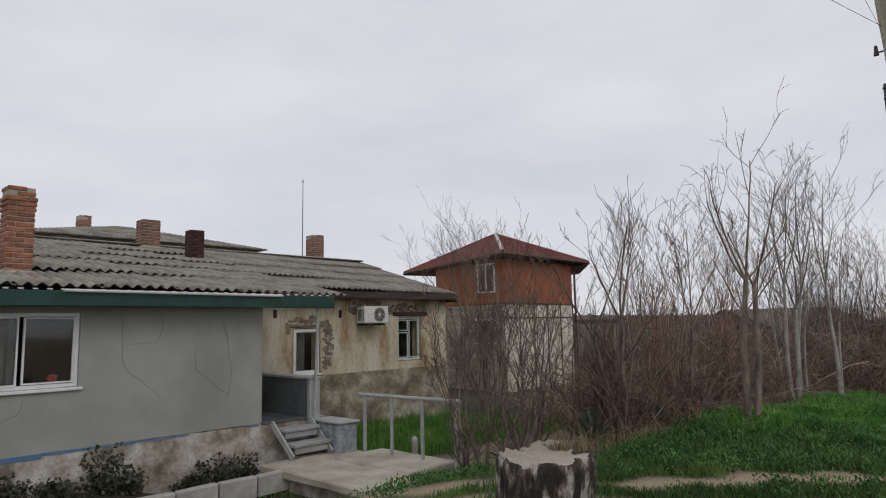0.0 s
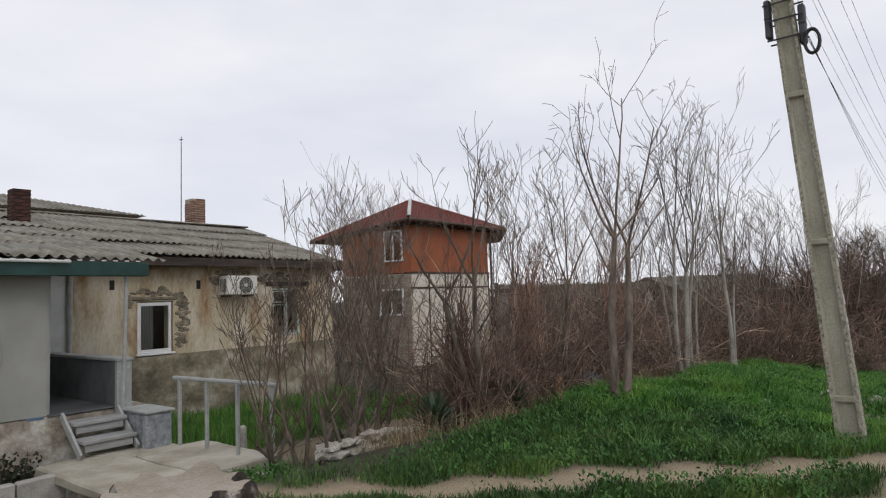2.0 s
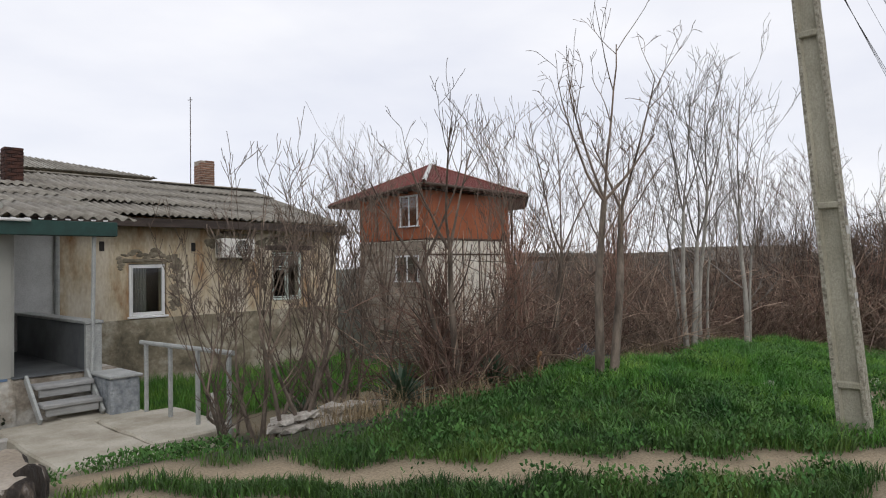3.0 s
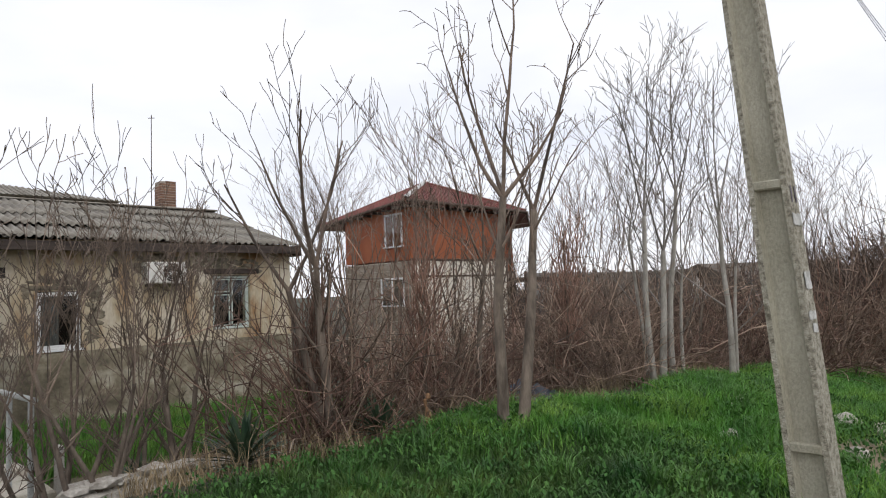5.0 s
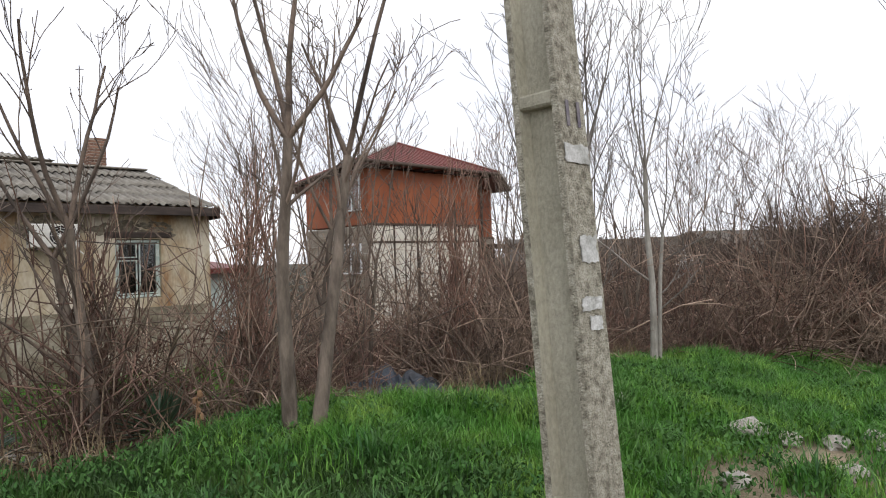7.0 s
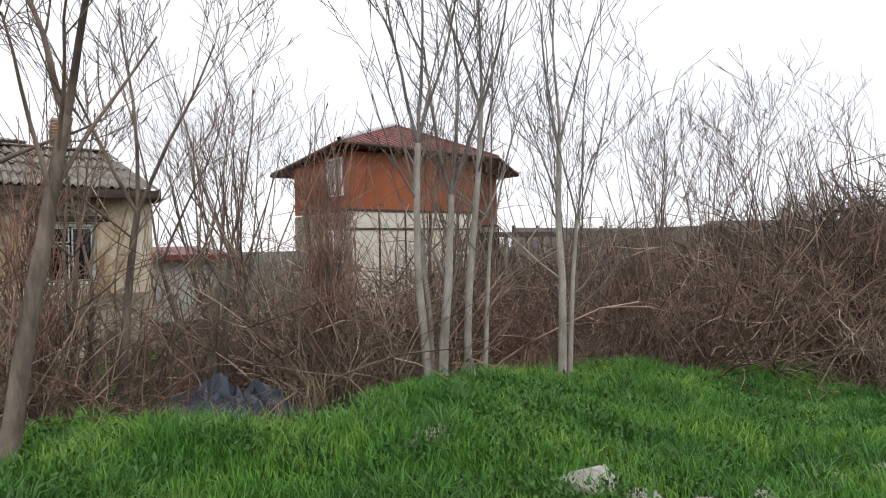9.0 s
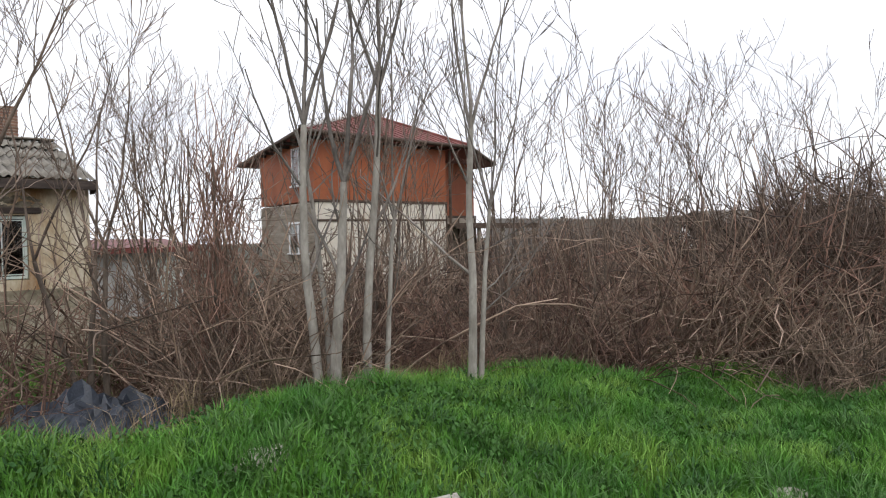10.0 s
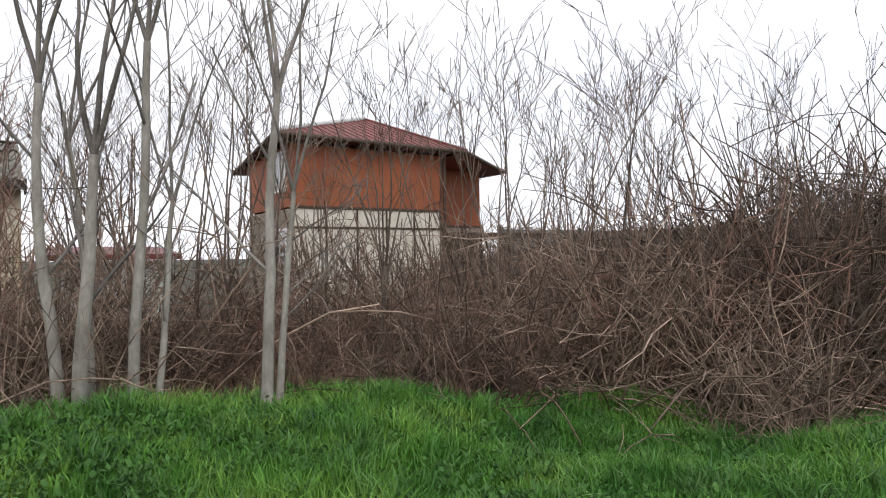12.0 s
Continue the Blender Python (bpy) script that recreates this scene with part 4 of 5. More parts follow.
# ---- outbuildings and far things ----
def outbuildings():
    s = empty("shed", (18.0, 22.5, -0.8), "small pale shed with dark red roof edge", "shed")
    box("wall", (16.2, 21.6, -1.2), (19.3, 24.5, 1.1), M_PALEWALL, s, c=0.01)
    v = [(15.8, 21.1, 1.12), (19.6, 21.1, 1.12), (19.6, 25, 1.45), (15.8, 25, 1.45), (15.8, 21.1, 1.3), (19.6, 21.1, 1.3), (19.6, 25, 1.6), (15.8, 25, 1.6)]
    put("roof", mesh_of("roof", v, [(3, 2, 1, 0), (4, 5, 6, 7), (0, 1, 5, 4), (1, 2, 6, 5), (2, 3, 7, 6), (3, 0, 4, 7)], M_REDROOF), s)
    box("door", (18.1, 21.56, -0.8), (19.1, 21.596, 0.9), M_TEAL, s)
    f = empty("concrete_fence", (36, 20, -0.6), "grey concrete panel fence with coping", "fence")
    for k in range(14):
        x = 32.2 + k * 1.6
        box("fence_panel", (x + 0.06, 20.0, -1.2), (x + 1.54, 20.08, 2.2), M_FENCE, f)
        box("fence_post", (x - 0.055, 19.95, -1.2), (x + 0.055, 20.12, 2.3), M_FENCE, f)
    g = empty("low_cottage", (27.5, 14, -0.6), "low cottage with long brown roof and pale gable", "house")
    v = [(25.9, 8.4, 0.35), (28.9, 8.4, 0.35), (27.4, 8.4, 1.75), (25.9, 17, 0.35), (28.9, 17, 0.35), (27.4, 17, 1.75)]
    box("wall", (26.1, 8.6, -1.3), (28.7, 16.9, 0.34), M_PALEWALL, g, c=0)
    put("gable", mesh_of("gable", [(26.1, 8.55, 0.3), (28.7, 8.55, 0.3), (27.4, 8.55, 1.62), (26.1, 8.75, 0.3), (28.7, 8.75, 0.3), (27.4, 8.75, 1.62)], [(0, 1, 2), (5, 4, 3), (0, 2, 5, 3), (1, 4, 5, 2)], M_PALEWALL), g, label="pale limewashed gable")
    for sx in (-1, 1):
        a = [Vector((27.4 + sx * 1.85, 8.4, 0.15)), Vector((27.4 + sx * 1.85, 17.4, 0.15)), Vector((27.4, 17.4, 1.85)), Vector((27.4, 8.4, 1.85))]
        b = [p + Vector((0, 0, 0.07)) for p in a]
        put("roof_slope", mesh_of("roof_slope", a + b, [(0, 1, 2, 3), (7, 6, 5, 4), (0, 4, 5, 1), (1, 5, 6, 2), (2, 6, 7, 3), (3, 7, 4, 0)], M_OLDROOF), g)
    g.location += Vector((9.3, 4.75, 0.15))
    l = empty("long_barn", (45, 16, -0.5), "long low barn roof beyond the thicket", "barn")
    box("wall", (34, 12, -1.2), (58, 17, 1.0), M_SIDE, l, c=0)
    v = [(33.5, 11.5, 1.0), (58.5, 11.5, 1.0), (58.5, 14.5, 2.6), (33.5, 14.5, 2.2), (33.5, 17.5, 1.0), (58.5, 17.5, 1.0)]
    put("roof", mesh_of("roof", v, [(0, 1, 2, 3), (3, 2, 5, 4), (0, 3, 4), (1, 5, 2), (0, 4, 5, 1)], M_OLDROOF), l)
    l.location += Vector((6.0, 0, 0.15))


outbuildings()


# ---- utility pole and cables ----
def pole():
    bx, by, lx, ly = 11.234, 1.168, -0.009, 0.069
    p = empty("utility_pole", (bx, by, gz(bx, by)), "leaning pale concrete utility pole with recessed channel face", "utility pole")

    def at(z):
        return Vector((bx + lx * z, by + ly * z, z))
    verts, faces = [], []
    levels = [-0.6] + [k * 0.25 for k in range(35)]
    for z in levels:
        c = at(z)
        k = 1 - 0.045 * max(z, 0)
        hw, hy, d, e = 0.10 * k, 0.135 * k, 0.05 * k, 0.038 * k
        sec = [(-hw, -hy), (hw, -hy), (hw, hy), (-hw, hy), (-hw, hy - e), (-hw + d, hy - e - 0.022), (-hw + d, -hy + e + 0.022), (-hw, -hy + e)]
        for sx, sy in sec:
            j = 0.004 * noise.noise((sx * 30, sy * 30, z * 4))
            verts.append((c.x + sx + j, c.y + sy + j, z))
    for i in range(len(levels) - 1):
        for k in range(8):
            a, b = i * 8 + k, i * 8 + (k + 1) % 8
            faces.append((a, b, b + 8, a + 8))
    faces.append(tuple(range((len(levels) - 1) * 8, len(levels) * 8)))
    me = mesh_of("shaft", verts, faces, M_CONCRETE)
    me.materials.append(M_AGG)
    for poly in me.polygons:
        if abs(poly.normal.y) > 0.8 and poly.area > 0.03:
            poly.material_index = 1
        if poly.normal.x < -0.8 and poly.area < 0.012:
            poly.material_index = 1
    put("shaft", me, p)
    for z in (0.36, 2.08, 3.78, 5.4):
        c = at(z)
        k = 1 - 0.045 * z
        box("cross_rib", (c.x - 0.104 * k, c.y - 0.1 * k, z - 0.03), (c.x - 0.04 * k, c.y + 0.1 * k, z + 0.035), M_CONCRETE, p, c=0.01)
    def face_y(z):
        return by + ly * z - 0.135 * (1 - 0.045 * z)
    for n, (z, ox, w, t) in enumerate(((1.84, 0.0, 0.165, 0.08), (1.44, 0.015, 0.115, 0.11), (1.21, 0.0, 0.14, 0.055), (1.13, 0.015, 0.085, 0.06))):
        sheet, quads = [], []
        for lay in (0, 1):
            for b in range(9):
                for a in range(13):
                    u, v = a / 12 - 0.5, b / 8 - 0.5
                    ragged = 0.18 * noise.noise((u * 5 + n * 7, v * 5, 2.0))
                    zz = z + v * t * (1 + ragged * 1.6)
                    curl = 0.006 * max(0.0, noise.noise((u * 3 + n, v * 3, 5.0)))
                    sheet.append((at(zz).x + ox + u * w * (1 + ragged), face_y(zz) - 0.006 - curl + 0.003 * lay, zz))
        for b in range(8):
            for a in range(12):
                q = b * 13 + a
                quads += [(q, q + 1, q + 14, q + 13), (117 + q + 13, 117 + q + 14, 117 + q + 1, 117 + q)]
        put("paper_scrap", mesh_of("paper_scrap", sheet, quads, M_PAPER), p, label="torn white paper remains")
    digits = bpy.data.curves.new("painted_number", "FONT")
    digits.body, digits.size, digits.extrude, digits.align_x, digits.offset = "11", 0.155, 0.001, "CENTER", 0.003
    digits.materials.append(M_PAINT)
    number = put("painted_number", digits, p, (at(1.96).x, face_y(1.96) - 0.005, 1.96), "faded purple painted number")
    number.rotation_euler = (math.pi / 2 - math.atan(ly), 0, 0)
    for sy, z in ((0.17, 4.75), (-0.17, 4.6)):
        c = at(z)
        b = empty("cable_box", (c.x, c.y + sy, z), "", "")
        b.parent = p
        b.location = Vector((c.x, c.y + sy, z)) - Vector(p.location)
        box("body", (c.x - 0.06, c.y + sy - 0.035, z - 0.24), (c.x + 0.06, c.y + sy + 0.035, z + 0.22), M_BOX, b, "dark cable box", c=0.015)
        box("clip", (c.x - 0.065, c.y + sy - 0.038, z - 0.02), (c.x + 0.065, c.y + sy + 0.038, z + 0.01), M_WIRE, b)
    for z in (4.45, 4.68, 4.88):
        c = at(z)
        bm = bmesh.new()
        for lo, hi in (((c.x - 0.095, c.y - 0.2, z), (c.x - 0.085, c.y + 0.2, z + 0.018)), ((c.x + 0.085, c.y - 0.2, z), (c.x + 0.095, c.y + 0.2, z + 0.018))):
            box_bm(lo, hi, 0, bm)
        part("strap", bm, M_WIRE, p)
    loop = Tubes()
    c = at(4.35)
    for q in range(3):
        loop.add([Vector((c.x - 0.06 + q * 0.02, c.y - 0.24 + 0.075 * math.cos(a * 0.4), 4.36 + 0.14 * math.sin(a * 0.4))) for a in range(17)], [0.016] * 17, 6)
    put("cable_loop", loop.mesh("cable_loop", M_WIRE), p, label="coiled black cable")
    for z, sy in ((5.45, -0.2), (5.45, 0.2), (6.4, -0.25), (6.4, 0.25), (7.2, 0.25), (7.2, -0.25)):
        c = at(z)
        bm = cyl_bm((c.x, c.y, z), (c.x, c.y + sy, z), 0.012, n=6)
        cyl_bm((c.x, c.y + sy, z - 0.04), (c.x, c.y + sy, z + 0.1), 0.035, 0.02, 10, bm)
        part("insulator", bm, M_BOX, p)

    def cable(a, b, sag, r):
        tb = Tubes()
        pts = [a.lerp(b, k / 24) - Vector((0, 0, sag * 4 * (k / 24) * (1 - k / 24))) for k in range(25)]
        tb.add(pts, [r] * 25, 4)
        tagged(put("overhead_cable", tb.mesh("overhead_cable", M_WIRE)), "thin dark overhead cable strung from the pole", "cable", "overhead cables")
    for z, sy in ((5.5, -0.2), (6.45, -0.25), (6.45, 0.25), (7.25, -0.25), (7.25, 0.25)):
        a = at(z) + Vector((0, sy, 0))
        cable(a, Vector((52, 1.5 + sy * 2, z - 0.4)), 0.5, 0.0035)
        cable(a, Vector((-24, 10.4 + sy * 2, z + 2.4)), 0.5, 0.004)
    for k in range(3):
        cable(at(4.4) + Vector((0.02 * k, -0.2, 0.03 * k)), Vector((52, 1.5 + 0.2 * k, 4.6)), 0.7 + 0.1 * k, 0.0035)


pole()


# ---- bare trees and shrubs ----
def grow(tb, rng, p, d, length, r, level, twigs, up=0.05, droop=0.0):
    """A limb with forks; finer wood at each level."""
    steps = 7 if level < 1 else (5 if level < 2 else 4)
    pts = wander(rng, p, d, length, steps, 0.1 + 0.05 * level, up if level < 3 else up - droop)
    rad = [max(0.0036, r * (1 - 0.62 * i / steps)) for i in range(steps + 1)]
    tb.add(pts, rad, 6 if r > 0.03 else (4 if r > 0.012 else 3))
    if level >= 3:
        return
    kids = twigs[level]
    for k in range(kids):
        t = rng.uniform(0.3, 1.0) if level else rng.uniform(0.42, 1.0)
        i = min(steps - 1, int(t * steps))
        q = pts[i].lerp(pts[i + 1], t * steps - i)
        axis = (pts[i + 1] - pts[i]).normalized()
        side = Vector((rng.uniform(-1, 1), rng.uniform(-1, 1), rng.uniform(-0.2, 0.6)))
        nd = (axis * 0.9 + side.normalized() * rng.uniform(0.45, 0.85)).normalized()
        grow(tb, rng, q, nd, length * rng.uniform(0.34, 0.62), rad[i] * rng.uniform(0.45, 0.65), level + 1, twigs, up, droop)


def bare_tree(x, y, label, seed, limbs, mat, twigs=(5, 4, 2), trunk_r=0.06, droop=0.0, name="bare_tree", group="bare trees by the verge", tall=0.85, reach=0.62, crown_mat=None):
    """limbs: (lean x, lean y, first length, then fork list) shares one foot."""
    rng = random.Random(seed)
    z = gz(x, y)
    top = empty(name, (x, y, z), label, "tree", group)
    trunk, crown = Tubes(), Tubes()
    for ox, oy, lx, ly, l, forks in limbs:
        p = Vector((ox, oy, -0.1))
        d = Vector((lx, ly, 1))
        pts = wander(rng, p, d, l * tall, 9, 0.05, 0.02)
        rad = [trunk_r * (1.15 - 0.5 * i / 9) for i in range(10)]
        rad[0] *= 1.3
        trunk.add(pts, rad, 8)
        for fx, fy, fl in forks:
            grow(crown, rng, pts[-1], Vector((fx, fy, 1)), fl * reach, rad[-1] * 0.72, 0, twigs, 0.06, droop)
        for k in range(3):
            i = rng.randint(4, 8)
            grow(crown, rng, pts[i], Vector((rng.uniform(-1, 1), rng.uniform(-1, 1), 0.8)), l * rng.uniform(0.35, 0.6), rad[i] * 0.4, 1, twigs, 0.06, droop)
    put("trunk", trunk.mesh("trunk", mat), top, (x, y, z))
    put("crown", crown.mesh("crown", crown_mat or M_CROWN), top, (x, y, z))
    return top


V3 = [(-0.7, 0.5, 1.5), (0.5, -0.4, 1.6), (0.1, 0.2, 1.9)]
for k, (x, y, s) in enumerate(((8.45, 6.3, 1.2), (8.95, 6.8, 1.15), (9.75, 6.9, 1.05), (8.05, 6.9, 0.95))):
    r9 = random.Random(510 + k)
    st = [(r9.uniform(-0.2, 0.2), r9.uniform(-0.2, 0.2), r9.gauss(0, 0.42), r9.gauss(0, 0.42), s * r9.uniform(0.6, 1.2), [(r9.gauss(0, 0.3), r9.gauss(0, 0.3), s * r9.uniform(1.4, 2.2)) for _ in range(2)]) for _ in range(5)]
    bare_tree(x, y, "wide many-stemmed bare bush in front of the ochre house", 530 + k, st, M_BARK, trunk_r=0.024, twigs=(3, 3, 2), group="bushes before the ochre house", tall=1.0, reach=0.75, name="bare_bush")
V2 = [(-0.5, 0.3, 2.2), (0.35, -0.3, 2.6), (0.05, 0.1, 2.8)]
bare_tree(11.4, 3.95, "bare forked tree with long clean limbs and drooping ends", 31, [(0, 0, -0.01, 0.01, 2.35, [(-0.44, 0.5, 2.1), (0.06, 0.36, 2.4), (-0.12, -0.14, 2.9), (0.6, -0.85, 1.5)]), (0.14, -0.1, 0.14, -0.03, 2.3, [(0.06, -0.27, 2.7), (-0.3, 0.26, 1.5)])], M_BARK, trunk_r=0.055, droop=0.22, twigs=(4, 2, 2), tall=1.0, reach=0.68)
bare_tree(10.52, 5.55, "slim bare tree wrapped in climbing stems", 32, [(0, 0, -0.08, 0.0, 2.2, [(-0.3, -0.1, 2.6), (-0.55, 0.3, 2.0), (0.2, -0.2, 2.2)]), (0.1, 0.1, -0.22, 0.25, 2.0, V2[:2])], M_BARK, trunk_r=0.05, twigs=(4, 2, 2), tall=0.95, reach=0.62)
bare_tree(12.5, 5.3, "slim upright bare tree", 33, [(0, 0, 0.05, 0.0, 2.4, V2)], M_BARK, trunk_r=0.04)
bare_tree(9.3, 6.6, "thin bare sapling beside the stone wall", 34, [(0, 0, -0.1, 0.15, 1.6, [(-0.4, 0.3, 1.6), (0.2, -0.1, 2.1)]), (0, 0, 0.2, -0.1, 1.4, [(0.2, 0, 1.9)])], M_BARK, trunk_r=0.035)
bare_tree(8.2, 6.7, "many-stemmed bare bush by the handrail", 35, [(0, 0, -0.3, 0.3, 0.9, [(-0.4, 0.4, 1.6), (-0.1, 0.2, 1.9)]), (0.05, 0, 0.1, 0.1, 1.0, [(0.15, 0, 2.2), (-0.1, 0.1, 1.9)]), (0.1, -0.05, 0.35, -0.3, 0.9, [(0.3, -0.3, 1.6)])], M_BARK, trunk_r=0.032, twigs=(6, 5, 3))
PALE = [(0.05, -0.04, 3.0), (-0.22, 0.15, 2.4), (0.25, -0.2, 2.3)]
for k, (x, y, lx, ly, l) in enumerate(((15.07, 4.3, -0.04, 0.05, 2.5), (15.19, 4.22, 0.02, -0.01, 2.0), (15.54, 4.26, -0.01, 0.03, 2.9), (15.7, 4.18, 0.07, -0.05, 1.7), (16.4, 3.75, 0.0, -0.01, 2.6), (16.49, 3.72, 0.09, -0.08, 1.8), (15.3, 4.5, -0.06, 0.04, 2.2))):
    bare_tree(x, y, "slender pale-barked bare tree rising from the grass crest", 50 + k, [(0, 0, lx, ly, l, PALE)], M_PALE, trunk_r=(0.042, 0.05, 0.04, 0.026, 0.042, 0.028, 0.028)[k], twigs=(4, 3, 2), group="pale slender trees", tall=1.0, reach=0.66, crown_mat=M_PALE_TWIG)
for k, (x, y, s) in enumerate(((13.6, 6.2, 1.0), (14.3, 7.2, 1.1), (18.2, 5.2, 0.95), (19.6, 4.6, 1.05), (21.0, 5.0, 1.0), (17.4, 6.8, 1.1), (22.6, 4.2, 1.05), (20.2, 7.0, 1.2), (23.8, 6.0, 1.1), (15.8, 7.6, 1.0), (18.6, 7.9, 1.1), (12.4, 6.3, 0.95), (20.6, 3.9, 1.1), (24.5, 3.6, 1.2), (22.0, 6.2, 1.1), (16.6, 6.0, 1.0), (25.5, 5.2, 1.1))):
    r9 = random.Random(70 + k)
    st = [(r9.uniform(-0.15, 0.15), r9.uniform(-0.15, 0.15), r9.uniform(-0.18, 0.18), r9.uniform(-0.18, 0.18), s * r9.uniform(1.2, 1.9), [(r9.uniform(-0.35, 0.35), r9.uniform(-0.35, 0.35), s * r9.uniform(1.5, 2.3)) for _ in range(2)]) for _ in range(3)]
    bare_tree(x, y, "several-stemmed bare young tree in the thicket", 90 + k, st, M_BARK, trunk_r=0.03, twigs=(4, 3, 2), group="young thicket trees", tall=1.0, reach=0.95)
for k, (x, y, s) in enumerate(((30.0, 3.5, 2.5), (34.0, 1.8, 2.8), (38.0, 4.5, 3.0), (32.0, 7.5, 2.4), (44.0, 3.0, 3.2), (26.5, 3.8, 1.9), (29.0, 6.0, 1.9), (36, 8, 2.4), (40, 1, 2.8))):
    r9 = random.Random(170 + k)
    st = [(0, 0, r9.uniform(-0.25, 0.25), r9.uniform(-0.25, 0.25), s * 0.7, [(r9.uniform(-0.5, 0.5), r9.uniform(-0.5, 0.5), s * r9.uniform(0.9, 1.3)) for _ in range(3)]) for _ in range(3)]
    bare_tree(x, y, "bare tree with a dense fan of twigs", 190 + k, st, M_BARK, trunk_r=0.07, twigs=(6, 5, 3), group="trees farther off")


r9 = random.Random(99)
bare_tree(16.75, 13.8, "bare tree with a broad fan of straight upright shoots", 600, [(r9.uniform(-0.1, 0.1), r9.uniform(-0.1, 0.1), r9.gauss(0, 0.4), r9.gauss(0, 0.4), r9.uniform(1.8, 2.4), [(r9.gauss(0, 0.3), r9.gauss(0, 0.3), r9.uniform(2.6, 3.4)) for _ in range(3)]) for _ in range(8)], M_BARK, trunk_r=0.05, twigs=(4, 3, 2), group="trees farther off", tall=1.0, reach=1.0)


def shrub_meshes(count, height, spread, stems, seed, mat, thick=1.0, droop=0.0):
    out = []
    for c in range(count):
        rng = random.Random(seed + c)
        tb, tw_b = Tubes(), Tubes()
        for _ in range(stems):
            a, q = rng.uniform(0, 6.283), math.sqrt(rng.random()) * spread
            p = Vector((math.cos(a) * q, math.sin(a) * q, -0.05))
            lean = Vector((rng.gauss(0, 0.42), rng.gauss(0, 0.42), 1))
            h = height * rng.uniform(0.45, 1.1)
            arch = rng.uniform(-0.22, 0.1) - droop
            pts = wander(rng, p, lean, h, 6, 0.13, arch)
            r = rng.uniform(0.0045, 0.011) * thick
            tb.add(pts, [r * (1 - 0.1 * i) for i in range(7)], 3)
            for _ in range(3):
                i = rng.randint(1, 5)
                d = Vector((rng.uniform(-1, 1), rng.uniform(-1, 1), rng.uniform(-0.35, 0.9)))
                tw = wander(rng, pts[i], d, h * rng.uniform(0.15, 0.5), 3, 0.25, rng.uniform(-0.15, 0.12))
                tw_b.add(tw, [r * 0.55, r * 0.5, r * 0.42, r * 0.3], 3)
        out.append((tb.mesh("cane_tangle", mat), tw_b.mesh("twig_tangle", mat)))
    return out


def thicket():
    kinds = shrub_meshes(3, 2.1, 0.75, 85, 300, M_TWIG, 1.25, 0.05) + shrub_meshes(3, 1.8, 0.75, 85, 320, M_TWIG_RED, 1.25, 0.08) + shrub_meshes(3, 2.6, 0.6, 45, 340, M_TWIG, 1.45, 0.1)
    dark = shrub_meshes(6, 2.3, 0.8, 100, 360, M_TWIG_DARK, 1.35, 0.06) + shrub_meshes(3, 2.7, 0.6, 50, 380, M_TWIG_DARK, 1.7, 0.12)
    rng = random.Random(9)
    for row, (y, step, sc) in enumerate(((5.0, 0.62, 0.8), (5.7, 0.62, 0.95), (6.6, 0.75, 1.05), (7.8, 1.0, 1.1), (9.6, 1.3, 1.1), (11.4, 1.7, 1.1), (3.4, 0.4, 1.1), (2.0, 0.5, 0.85))):
        x = 20.3 if row == 7 else 19.6 if row == 6 else 9.0
        while x < (31 if row < 6 else 28):
            px, py = x + rng.uniform(-0.3, 0.3), y + rng.uniform(-0.3, 0.3)
            if row == 0:
                py -= 1.15 * float(smooth01(px, 15.8, 19.5))
            if row == 6:
                py -= 0.9 * float(smooth01(px, 21, 25))
            skip = (px < 11.2 and py < 5.6) or (12.6 < px < 14.3 and py < 6.5) or (px < 10.4 and py < 7.2) or (px < 15.5 and row > 3) or (px < 13.2 and row > 1) or (py < 5.0 and px < 14.3) or (py < 4.3 and px < 17)
            if not skip:
                s = sc * rng.uniform(0.75, 1.15)
                if py < 5.2:
                    s *= 1 + 0.25 * float(smooth01(px, 20, 24))
                if px > 19:
                    s *= 1.12
                z = gz(px, py)
                top = empty("bare_shrub", (px, py, z), "tangled leafless shrub with thin brown stems", "shrub", "thicket shrubs")
                canes, fine = (dark if px > 21.4 + rng.uniform(-1.8, 1.8) and row != 3 else kinds)[rng.randrange(6 if row in (0, 6, 7) else 9)]
                tagged(put("cane_tangle", canes, top, (px, py, z)), kind="stuff")
                tagged(put("twig_tangle", fine, top, (px, py, z)), kind="stuff")
                top.scale = (s, s, s * rng.uniform(0.85, 1.1))
                top.rotation_euler = (0, 0, rng.uniform(0, 6.28))
            x += step * rng.uniform(0.75, 1.2)


thicket()


def vine_column(x, y, height, seed):
    """A thin trunk smothered by dry climbing stems."""
    rng = random.Random(seed)
    z = gz(x, y)
    top = empty("vine_covered_trunk", (x, y, z), "thin trunk smothered in dry brown climbing vines", "tree", "vine-covered trunks")
    tb = Tubes()
    for _ in range(260):
        a, h0 = rng.uniform(0, 6.28), rng.uniform(0, height * 0.8)
        q = rng.uniform(0.03, 0.22)
        p = Vector((math.cos(a) * q, math.sin(a) * q, h0))
        pts = wander(rng, p, Vector((rng.gauss(0, 0.3), rng.gauss(0, 0.3), rng.choice((1, 1, -0.7)))), rng.uniform(0.4, 1.1), 5, 0.25, 0)
        tb.add(pts, [0.006, 0.006, 0.005, 0.004, 0.004, 0.003], 3)
    put("vine_tangle", tb.mesh("vine_tangle", M_TWIG_RED), top, (x, y, z))
    part("trunk", cyl_bm((x, y, z - 0.1), (x, y, z + height * 0.85), 0.045, 0.008, 8), M_BARK, top)


vine_column(14.55, 5.35, 2.9, 1)
vine_column(11.9, 5.6, 2.4, 2)
vine_column(10.6, 6.0, 2.2, 3)


